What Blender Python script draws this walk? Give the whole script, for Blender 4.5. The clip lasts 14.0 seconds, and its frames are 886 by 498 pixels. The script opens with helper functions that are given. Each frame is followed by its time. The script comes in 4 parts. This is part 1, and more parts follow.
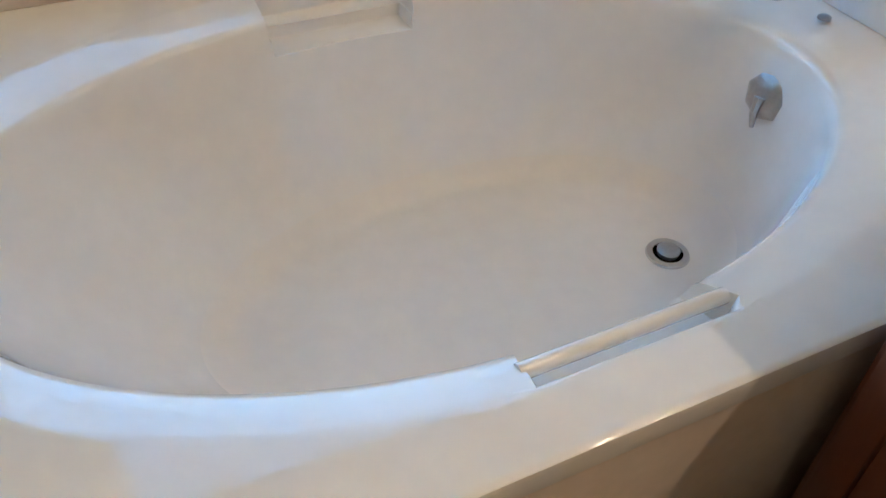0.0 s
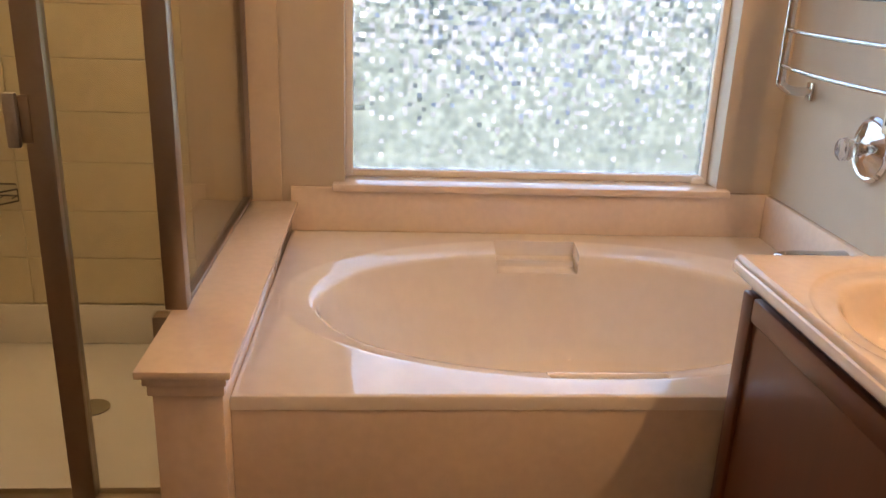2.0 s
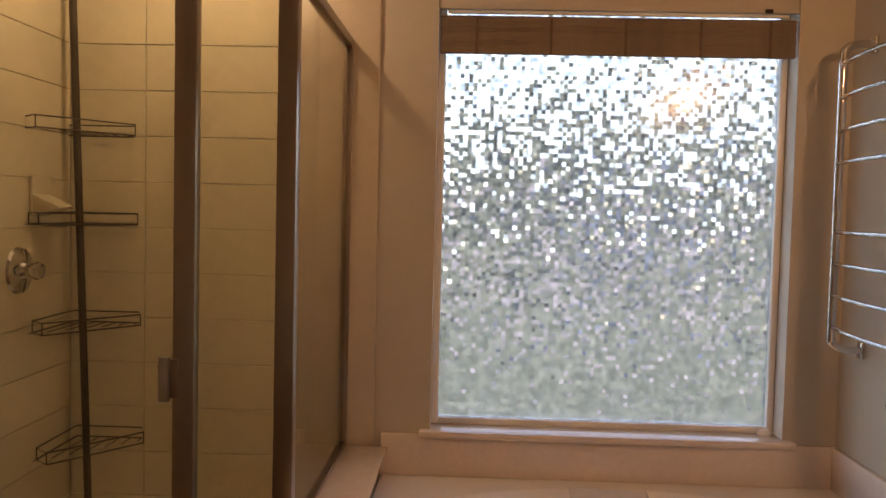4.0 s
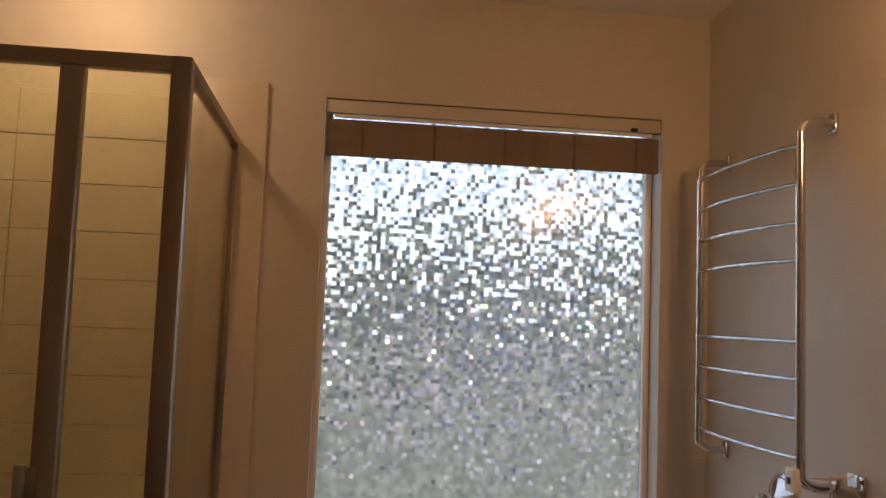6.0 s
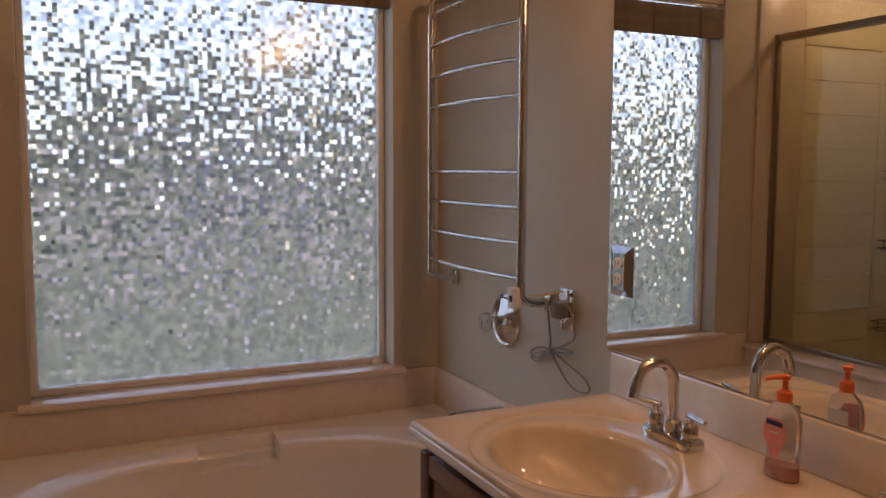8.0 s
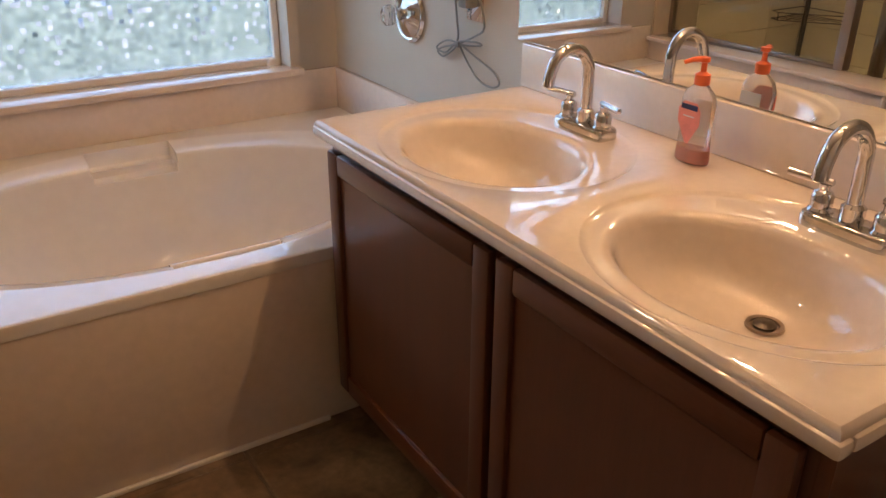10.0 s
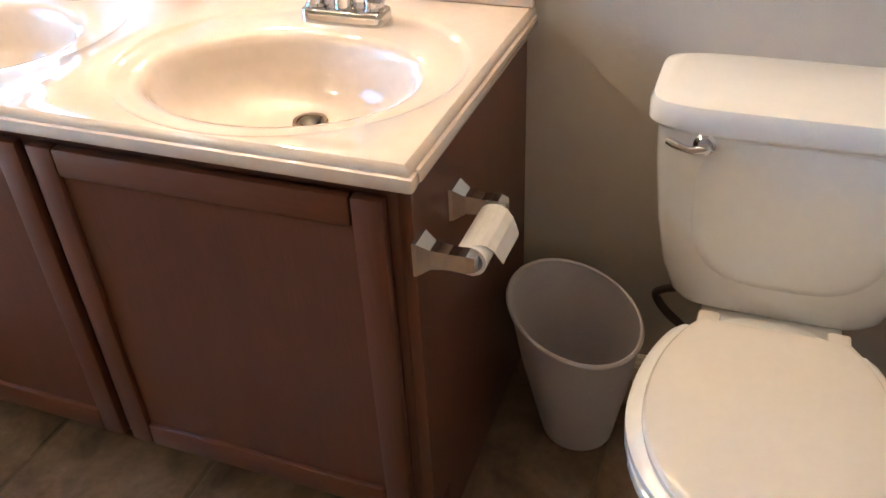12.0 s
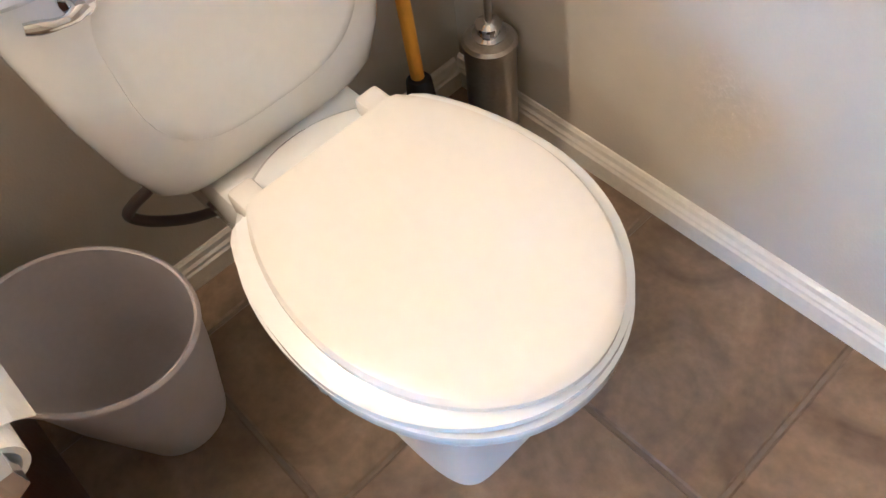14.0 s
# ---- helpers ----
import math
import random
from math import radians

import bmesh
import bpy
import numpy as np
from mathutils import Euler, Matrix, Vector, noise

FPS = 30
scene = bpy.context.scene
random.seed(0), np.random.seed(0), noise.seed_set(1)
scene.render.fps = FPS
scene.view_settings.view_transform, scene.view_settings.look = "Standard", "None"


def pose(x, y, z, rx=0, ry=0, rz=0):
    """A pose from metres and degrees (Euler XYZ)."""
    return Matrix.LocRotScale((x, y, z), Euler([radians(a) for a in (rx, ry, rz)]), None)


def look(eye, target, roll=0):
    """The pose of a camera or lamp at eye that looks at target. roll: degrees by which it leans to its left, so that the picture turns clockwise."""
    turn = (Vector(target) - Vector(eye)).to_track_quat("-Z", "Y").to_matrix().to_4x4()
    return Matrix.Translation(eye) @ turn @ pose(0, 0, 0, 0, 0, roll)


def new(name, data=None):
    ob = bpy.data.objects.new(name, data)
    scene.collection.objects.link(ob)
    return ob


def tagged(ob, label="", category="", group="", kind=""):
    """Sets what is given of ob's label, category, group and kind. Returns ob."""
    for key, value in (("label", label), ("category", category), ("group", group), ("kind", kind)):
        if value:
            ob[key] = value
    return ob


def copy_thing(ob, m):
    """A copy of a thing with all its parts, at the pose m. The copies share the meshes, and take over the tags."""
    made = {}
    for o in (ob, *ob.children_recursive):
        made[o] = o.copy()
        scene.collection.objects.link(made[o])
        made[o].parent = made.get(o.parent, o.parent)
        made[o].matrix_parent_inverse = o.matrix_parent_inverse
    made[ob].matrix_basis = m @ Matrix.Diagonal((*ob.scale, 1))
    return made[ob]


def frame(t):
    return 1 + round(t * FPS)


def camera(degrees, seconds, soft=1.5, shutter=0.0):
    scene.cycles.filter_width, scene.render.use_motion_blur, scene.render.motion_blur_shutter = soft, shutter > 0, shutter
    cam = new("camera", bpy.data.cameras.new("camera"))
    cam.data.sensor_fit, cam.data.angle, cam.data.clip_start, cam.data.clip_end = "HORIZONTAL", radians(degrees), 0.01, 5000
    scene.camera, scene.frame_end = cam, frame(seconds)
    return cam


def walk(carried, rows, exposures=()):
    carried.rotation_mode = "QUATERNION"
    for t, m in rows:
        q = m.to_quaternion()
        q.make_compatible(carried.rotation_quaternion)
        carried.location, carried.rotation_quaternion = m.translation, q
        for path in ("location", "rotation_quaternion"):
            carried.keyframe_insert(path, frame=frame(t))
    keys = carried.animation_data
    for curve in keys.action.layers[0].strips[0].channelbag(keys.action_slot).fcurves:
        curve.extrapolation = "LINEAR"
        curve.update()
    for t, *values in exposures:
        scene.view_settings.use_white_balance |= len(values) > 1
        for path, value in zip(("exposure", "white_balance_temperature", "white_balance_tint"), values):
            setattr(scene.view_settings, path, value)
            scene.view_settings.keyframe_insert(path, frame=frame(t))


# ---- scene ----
cam = camera(56.4, 14.0)
PATH = [
    (0, (-1.161, -1.341, 1.062), (-0.478, -0.039, -0.294), 2.6),
    (0.5, (-1.089, -1.53, 1.122), (-0.672, 0.022, -0.102), 4.7),
    (0.8, (-1.108, -1.752, 1.199), (-0.849, -0.116, 0.08), 4.0),
    (1, (-1.1, -1.866, 1.171), (-0.895, -0.163, 0.143), 2.4),
    (1.5, (-1.203, -2.204, 1.206), (-0.992, -0.387, 0.396), 1.5),
    (2, (-1.192, -2.444, 1.238), (-1.058, -0.557, 0.59), 2.1),
    (2.5, (-1.208, -2.58, 1.294), (-1.164, -0.648, 0.779), 1.2),
    (3, (-1.234, -2.644, 1.32), (-1.244, -0.676, 0.963), 0.9),
    (3.5, (-1.223, -2.662, 1.33), (-1.267, -0.675, 1.104), 1.2),
    (3.7, (-1.2, -2.699, 1.34), (-1.268, -0.707, 1.166), 1.3),
    (5.8, (-1.245, -2.714, 1.327), (-1.089, -0.728, 1.505), 2.1),
    (6, (-1.246, -2.708, 1.327), (-1.008, -0.729, 1.491), 2.1),
    (6.5, (-1.243, -2.693, 1.316), (-0.743, -0.761, 1.448), 2.2),
    (7, (-1.243, -2.683, 1.309), (-0.525, -0.819, 1.399), 2.5),
    (9.3, (-1.235, -2.632, 1.288), (-0.343, -0.964, 0.641), 0.8),
    (9.5, (-1.21, -2.613, 1.275), (-0.323, -0.967, 0.567), 0.6),
    (10, (-1.218, -2.589, 1.255), (-0.248, -1.068, 0.392), 0.3),
    (10.5, (-1.27, -2.572, 1.232), (-0.084, -1.283, 0.267), -1.0),
    (11, (-1.307, -2.588, 1.227), (0.081, -1.566, 0.211), -1.8),
    (11.5, (-1.303, -2.598, 1.219), (0.188, -1.782, 0.165), -2.1),
    (12, (-1.285, -2.589, 1.211), (0.233, -1.979, 0.06), -3.0),
    (12.5, (-1.214, -2.572, 1.183), (0.232, -2.165, -0.137), -5.4),
    (13, (-1.065, -2.544, 1.142), (0.285, -2.364, -0.323), -9.7),
    (13.5, (-0.917, -2.491, 1.109), (0.269, -2.781, -0.475), -9.1),
    (14, (-0.84, -2.42, 1.066), (0.079, -3.086, -0.581), -9.6),
]
EXPOSURES = [(0, 4.75, 4720, -10), (0.5, 4.7, 4850, -12), (1, 4.8, 5200, -7), (1.5, 4.8, 6500, 8), (2, 4.75, 7200, 14), (3.5, 3.95, 7700, 20), (6, 3.45, 7700, 20), (7, 3.0, 7500, 23), (9.5, 4.1, 7900, 24), (10, 4.45, 6400, 11), (10.5, 4.95, 5300, -5), (11.5, 5.5, 4850, -7), (12.5, 6.0, 4500, 0), (13, 6.35, 4450, -2), (14, 6.35, 4340, -4)]
walk(cam, [(t, look(eye, target, roll)) for t, eye, target, roll in PATH], EXPOSURES)

# ---- world and light ----
world = bpy.data.worlds.new("world")
scene.world = world
world.use_nodes = True
wn = world.node_tree.nodes
sky = wn.new("ShaderNodeTexSky")
sky.sky_type, sky.sun_disc, sky.sun_elevation, sky.sun_rotation = "NISHITA", False, radians(48), radians(162)
world.node_tree.links.new(sky.outputs[0], wn["Background"].inputs[0])
wn["Background"].inputs[1].default_value = 0.15

BULB_POWER, CEILING_POWER = 0.10, 0.62


def lamp(name, kind, m, power, color, size=0.1, size_y=None):
    data = bpy.data.lights.new(name, kind)
    data.energy, data.color = power, color
    if kind == "AREA":
        data.shape, data.size, data.size_y = "RECTANGLE", size, size_y or size
    elif kind == "SUN":
        data.angle = radians(size)
    else:
        data.shadow_soft_size = size
    ob = new(name, data)
    ob.matrix_world = m
    return ob


lamp("sun", "SUN", look((4, -12, 14), (0, 0, 0)), 1.5, (1, 0.95, 0.88), 10)


# ---- materials ----
def material(name, color, rough=0.5, metal=0.0, vary=0.1, scale=8.0, bump=0.0, bump_scale=120.0, coat=0.0, stretch=(1, 1, 1), transmission=0.0, ior=1.5, dirt=0.0):
    """A principled surface with colour that varies at two scales, and fine relief."""
    m = bpy.data.materials.new(name)
    m.use_nodes = True
    n, l = m.node_tree.nodes, m.node_tree.links
    b = n["Principled BSDF"]
    b.inputs["Roughness"].default_value, b.inputs["Metallic"].default_value = rough, metal
    b.inputs["Coat Weight"].default_value, b.inputs["Coat Roughness"].default_value = coat, 0.03
    b.inputs["Transmission Weight"].default_value, b.inputs["IOR"].default_value = transmission, ior
    tc, mp = n.new("ShaderNodeTexCoord"), n.new("ShaderNodeMapping")
    mp.inputs["Scale"].default_value = stretch
    l.new(tc.outputs["Object"], mp.inputs["Vector"])
    big, small = n.new("ShaderNodeTexNoise"), n.new("ShaderNodeTexNoise")
    big.inputs["Scale"].default_value, big.inputs["Detail"].default_value = scale, 5
    small.inputs["Scale"].default_value, small.inputs["Detail"].default_value = scale * 9, 4
    l.new(mp.outputs[0], big.inputs["Vector"]), l.new(mp.outputs[0], small.inputs["Vector"])
    add = n.new("ShaderNodeMath")
    add.operation = "ADD"
    l.new(big.outputs[0], add.inputs[0]), l.new(small.outputs[0], add.inputs[1])
    ramp = n.new("ShaderNodeValToRGB")
    ramp.color_ramp.elements[0].position, ramp.color_ramp.elements[1].position = 0.7, 1.3
    half = n.new("ShaderNodeMath")
    half.operation, half.inputs[1].default_value = "MULTIPLY", 0.5
    l.new(add.outputs[0], half.inputs[0]), l.new(half.outputs[0], ramp.inputs[0])
    ramp.color_ramp.elements[0].position, ramp.color_ramp.elements[1].position = 0.38, 0.62
    ramp.color_ramp.elements[0].color = (*[c * (1 - vary) for c in color], 1)
    ramp.color_ramp.elements[1].color = (*[min(1, c * (1 + vary)) for c in color], 1)
    l.new(ramp.outputs[0], b.inputs["Base Color"])
    if rough > 0.03:
        rr = n.new("ShaderNodeMapRange")
        rr.inputs["To Min"].default_value, rr.inputs["To Max"].default_value = rough * 0.8, min(1, rough * 1.25)
        l.new(small.outputs[0], rr.inputs["Value"]), l.new(rr.outputs[0], b.inputs["Roughness"])
    if bump:
        bt, bp = n.new("ShaderNodeTexNoise"), n.new("ShaderNodeBump")
        bt.inputs["Scale"].default_value, bt.inputs["Detail"].default_value = bump_scale, 3
        bp.inputs["Strength"].default_value, bp.inputs["Distance"].default_value = bump, 0.002
        l.new(mp.outputs[0], bt.inputs["Vector"]), l.new(bt.outputs[0], bp.inputs["Height"]), l.new(bp.outputs[0], b.inputs["Normal"])
    return m


WALL = material("wall_paint", (0.50, 0.445, 0.37), 0.55, vary=0.03, scale=2, bump=0.35, bump_scale=220)
CEILING = material("ceiling_paint", (0.72, 0.68, 0.62), 0.8, vary=0.03, scale=2, bump=0.5, bump_scale=150)
TRIM = material("trim_paint", (0.72, 0.67, 0.58), 0.35, vary=0.05, scale=10)
ACRYLIC = material("tub_acrylic", (0.78, 0.745, 0.71), 0.035, vary=0.025, scale=3, coat=0.7)
TUB_FLOOR = material("tub_textured_floor", (0.72, 0.675, 0.625), 0.45, vary=0.03, scale=3)
MARBLE = material("cultured_marble", (0.74, 0.63, 0.54), 0.09, vary=0.04, scale=5, coat=0.6)
COUNTER = material("counter_marble", (0.72, 0.62, 0.525), 0.07, vary=0.035, scale=6, coat=0.85)
WOOD = material("cherry_wood", (0.108, 0.034, 0.015), 0.32, vary=0.10, scale=5, bump=0.025, bump_scale=40, coat=0.25, stretch=(4, 4, 0.4))
WOOD_H = material("cherry_wood_level", (0.116, 0.037, 0.016), 0.32, vary=0.10, scale=5, bump=0.025, bump_scale=40, coat=0.25, stretch=(4, 0.4, 4))
DARK = material("dark_gap", (0.015, 0.01, 0.008), 0.8)
CHROME = material("chrome", (0.64, 0.64, 0.65), 0.07, 1.0, vary=0.02)
STEEL = material("brushed_steel", (0.45, 0.43, 0.41), 0.32, 1.0, vary=0.08, scale=20)
BRONZE = material("shower_metal", (0.36, 0.30, 0.25), 0.30, 1.0, vary=0.03, scale=40)
PORCELAIN = material("porcelain", (0.80, 0.79, 0.77), 0.09, vary=0.015, coat=0.5)
SEAT = material("seat_plastic", (0.70, 0.66, 0.61), 0.2, vary=0.015)
CAN = material("can_plastic", (0.47, 0.435, 0.445), 0.42, vary=0.04, scale=12, bump=0.1)
PANEL = material("surround_panel", (0.52, 0.44, 0.34), 0.3, vary=0.04, scale=4)
TILE = material("shower_tile", (0.66, 0.60, 0.44), 0.14, vary=0.05, scale=4, coat=0.3)
GROUT = material("grout", (0.62, 0.57, 0.44), 0.8, vary=0.1, bump=0.3)
FLOOR_GROUT = material("floor_grout", (0.20, 0.15, 0.11), 0.85, vary=0.12, bump=0.3)
RUBBER = material("black_rubber", (0.012, 0.012, 0.012), 0.45)
YELLOW = material("yellow_plastic", (0.75, 0.36, 0.02), 0.35, vary=0.05)
PAPER = material("tissue_paper", (0.80, 0.78, 0.74), 0.95, vary=0.03, bump=0.3, bump_scale=300)
WIRE = material("caddy_wire", (0.10, 0.085, 0.07), 0.35, 0.8)
WHITE_PLASTIC = material("white_plastic", (0.78, 0.76, 0.72), 0.25, vary=0.02)
GREY_PLASTIC = material("grey_cord", (0.22, 0.22, 0.21), 0.4)
HOSE = material("braided_hose", (0.07, 0.055, 0.05), 0.4, 0.3)
MIRROR = material("mirror_silver", (0.88, 0.89, 0.88), 0.0, 1.0, vary=0.0)
ACRYL_CLEAR = material("clear_acrylic", (0.95, 0.95, 0.95), 0.03, transmission=1.0, ior=1.49, vary=0.0)
ORANGE = material("orange_plastic", (0.85, 0.16, 0.04), 0.3, vary=0.03)
GRASS = material("lawn", (0.105, 0.122, 0.066), 0.9, vary=0.35, scale=1.5)
HEDGE = material("far_hedge", (0.10, 0.12, 0.08), 0.9, vary=0.5, scale=1.2)
HOUSE = material("blue_siding", (0.065, 0.095, 0.17), 0.7, vary=0.3, scale=2)
FENCE = material("grey_fence", (0.22, 0.22, 0.25), 0.8, vary=0.2, scale=3)


KRAFT = material("kraft_paper", (0.42, 0.24, 0.13), 0.8)
BAMBOO = material("bamboo", (0.20, 0.145, 0.10), 0.55, vary=0.3, scale=12, stretch=(0.3, 8, 8))
BAMBOO_DARK = material("bamboo_tape", (0.13, 0.085, 0.055), 0.7, vary=0.2, scale=30)
BOTTLE = material("clear_bottle", (0.93, 0.88, 0.86), 0.08, transmission=0.85, ior=1.2, vary=0.02)
SOAP = material("pink_soap", (0.95, 0.36, 0.26), 0.1, transmission=0.6, vary=0.03)
LABEL = material("pink_label", (0.80, 0.25, 0.19), 0.4, vary=0.1, scale=40)
NAVY = material("navy_print", (0.02, 0.03, 0.10), 0.4)


def emitter(name, color, strength):
    m = bpy.data.materials.new(name)
    m.use_nodes = True
    b = m.node_tree.nodes["Principled BSDF"]
    b.inputs["Emission Color"].default_value, b.inputs["Emission Strength"].default_value = (*color, 1), strength
    b.inputs["Base Color"].default_value = (0.8, 0.7, 0.6, 1)
    return m


FILAMENT = emitter("bulb_glow", (1.0, 0.62, 0.3), 8)
LENS = emitter("lamp_lens", (1.0, 0.75, 0.45), 0.8)


def clear_glass(name, tint, rough=0.0):
    """Thin clear glass: light passes straight through, with a Fresnel gloss."""
    m = bpy.data.materials.new(name)
    m.use_nodes = True
    n, l = m.node_tree.nodes, m.node_tree.links
    n.remove(n["Principled BSDF"])
    t, g, mix, f, pw, sc = (n.new("ShaderNode" + k) for k in ("BsdfTransparent", "BsdfGlossy", "MixShader", "LayerWeight", "Math", "Math"))
    t.inputs[0].default_value = (*tint, 1)
    g.inputs["Roughness"].default_value = rough
    pw.operation, pw.inputs[1].default_value = "POWER", 5.0
    sc.operation, sc.inputs[1].default_value, sc.inputs[2].default_value = "MULTIPLY_ADD", 0.7, 0.035
    l.new(f.outputs["Facing"], pw.inputs[0]), l.new(pw.outputs[0], sc.inputs[0]), l.new(sc.outputs[0], mix.inputs[0])
    f.inputs["Blend"].default_value = 0.5
    l.new(t.outputs[0], mix.inputs[1]), l.new(g.outputs[0], mix.inputs[2])
    l.new(mix.outputs[0], n["Material Output"].inputs[0])
    return m


GLASS = clear_glass("shower_glass", (0.93, 0.93, 0.88))
BULB_GLASS = clear_glass("bulb_glass", (1.0, 0.93, 0.85))


def mosaic_glass():
    """Privacy film: small square facets, each of which bends the light its own way."""
    m = bpy.data.materials.new("mosaic_film")
    m.use_nodes = True
    n, l = m.node_tree.nodes, m.node_tree.links
    n.remove(n["Principled BSDF"])
    tc, sc, fl, wh = (n.new("ShaderNode" + k) for k in ("TexCoord", "VectorMath", "VectorMath", "TexWhiteNoise"))
    sc.operation, sc.inputs[1].default_value = "MULTIPLY", (1 / CELL, 250.0, 1 / CELL)
    fl.operation, wh.noise_dimensions = "FLOOR", "3D"
    l.new(tc.outputs["Object"], sc.inputs[0]), l.new(sc.outputs[0], fl.inputs[0]), l.new(fl.outputs[0], wh.inputs["Vector"])
    sub, mul, addn, nrm, geo = (n.new("ShaderNode" + k) for k in ("VectorMath", "VectorMath", "VectorMath", "VectorMath", "NewGeometry"))
    sub.operation, sub.inputs[1].default_value = "SUBTRACT", (0.5, 0.5, 0.5)
    mul.operation, mul.inputs[1].default_value = "MULTIPLY", (0.42, 0.0, 0.42)
    addn.operation, nrm.operation = "ADD", "NORMALIZE"
    l.new(wh.outputs["Color"], sub.inputs[0]), l.new(sub.outputs[0], mul.inputs[0])
    l.new(mul.outputs[0], addn.inputs[0]), l.new(geo.outputs["Normal"], addn.inputs[1]), l.new(addn.outputs[0], nrm.inputs[0])
    ref, glo, mix = (n.new("ShaderNode" + k) for k in ("BsdfRefraction", "BsdfGlossy", "MixShader"))
    ref.inputs["IOR"].default_value, ref.inputs["Roughness"].default_value = 1.45, 0.09
    ref.inputs["Color"].default_value = (0.56, 0.545, 0.565, 1)
    tone, wn2, shift = n.new("ShaderNodeMixRGB"), n.new("ShaderNodeTexWhiteNoise"), n.new("ShaderNodeVectorMath")
    shift.operation, shift.inputs[1].default_value = "ADD", (37.5, 11.5, 71.5)
    tone.inputs[1].default_value, tone.inputs[2].default_value = (0.39, 0.395, 0.39, 1), (0.69, 0.67, 0.68, 1)
    l.new(fl.outputs[0], shift.inputs[0]), l.new(shift.outputs[0], wn2.inputs["Vector"]), l.new(wn2.outputs["Value"], tone.inputs[0]), l.new(tone.outputs[0], ref.inputs["Color"])
    glo.inputs["Roughness"].default_value = 0.15
    mix.inputs[0].default_value = 0.03
    l.new(nrm.outputs[0], ref.inputs["Normal"])
    veil, mix2 = n.new("ShaderNodeBsdfTranslucent"), n.new("ShaderNodeMixShader")
    veil.inputs[0].default_value, mix2.inputs[0].default_value = (0.30, 0.29, 0.29, 1), 0.26
    l.new(ref.outputs[0], mix2.inputs[1]), l.new(veil.outputs[0], mix2.inputs[2])
    l.new(mix2.outputs[0], mix.inputs[1]), l.new(glo.outputs[0], mix.inputs[2]), l.new(mix.outputs[0], n["Material Output"].inputs[0])
    return m


CELL = 0.0145
MOSAIC = mosaic_glass()


def floor_tile_material():
    m = bpy.data.materials.new("floor_tile")
    m.use_nodes = True
    n, l = m.node_tree.nodes, m.node_tree.links
    b = n["Principled BSDF"]
    tc, oi, add = n.new("ShaderNodeTexCoord"), n.new("ShaderNodeObjectInfo"), n.new("ShaderNodeVectorMath")
    l.new(tc.outputs["Object"], add.inputs[0])
    sc = n.new("ShaderNodeMath")
    sc.operation, sc.inputs[1].default_value = "MULTIPLY", 40
    l.new(oi.outputs["Random"], sc.inputs[0]), l.new(sc.outputs[0], add.inputs[1])
    big, fine = n.new("ShaderNodeTexNoise"), n.new("ShaderNodeTexNoise")
    big.inputs["Scale"].default_value, big.inputs["Detail"].default_value, big.inputs["Distortion"].default_value = 7, 8, 1.2
    fine.inputs["Scale"].default_value, fine.inputs["Detail"].default_value = 60, 6
    l.new(add.outputs[0], big.inputs[0]), l.new(add.outputs[0], fine.inputs[0])
    ramp = n.new("ShaderNodeValToRGB")
    e = ramp.color_ramp.elements
    e[0].position, e[0].color = 0.3, (0.12, 0.078, 0.048, 1)
    e[1].position, e[1].color = 0.72, (0.30, 0.21, 0.135, 1)
    e.new(0.5).color = (0.21, 0.145, 0.092, 1)
    l.new(big.outputs[0], ramp.inputs[0])
    mix = n.new("ShaderNodeMixRGB")
    mix.blend_type, mix.inputs[0].default_value = "OVERLAY", 0.35
    l.new(ramp.outputs[0], mix.inputs[1]), l.new(fine.outputs[0], mix.inputs[2]), l.new(mix.outputs[0], b.inputs["Base Color"])
    b.inputs["Roughness"].default_value = 0.38
    bp = n.new("ShaderNodeBump")
    bp.inputs["Strength"].default_value, bp.inputs["Distance"].default_value = 0.4, 0.003
    l.new(big.outputs[0], bp.inputs["Height"]), l.new(bp.outputs[0], b.inputs["Normal"])
    return m


FLOOR_TILE = floor_tile_material()


# ---- mesh helpers ----
def part(name, bm, mat, parent=None, label="", smooth=True, kind="", group=""):
    """Links a bmesh as one mesh object under a thing or a part."""
    me = bpy.data.meshes.new(name)
    bmesh.ops.recalc_face_normals(bm, faces=bm.faces)
    bm.to_mesh(me)
    bm.free()
    me.materials.append(mat)
    if smooth:
        me.shade_smooth()
        me.set_sharp_from_angle(angle=radians(35))
    ob = new(name, me)
    ob.parent = parent
    return tagged(ob, label, kind=kind, group=group)


def thing(name, label, category, at=(0, 0, 0), group=""):
    ob = new(name)
    ob.empty_display_size = 0.05
    ob.location = at
    return tagged(ob, label, category, group)


def box(bm, x0, x1, y0, y1, z0, z1, bevel=0.0, segs=2):
    r = bmesh.ops.create_cube(bm, size=1, matrix=Matrix.Translation(((x0 + x1) / 2, (y0 + y1) / 2, (z0 + z1) / 2)) @ Matrix.Diagonal((abs(x1 - x0), abs(y1 - y0), abs(z1 - z0), 1)))
    if bevel:
        edges = list({e for v in r["verts"] for e in v.link_edges})
        bmesh.ops.bevel(bm, geom=edges, offset=bevel, segments=segs, affect="EDGES", profile=0.5)
    return bm


def boxes(*list_of, bevel=0.0):
    bm = bmesh.new()
    for b in list_of:
        box(bm, *b, bevel=bevel)
    return bm


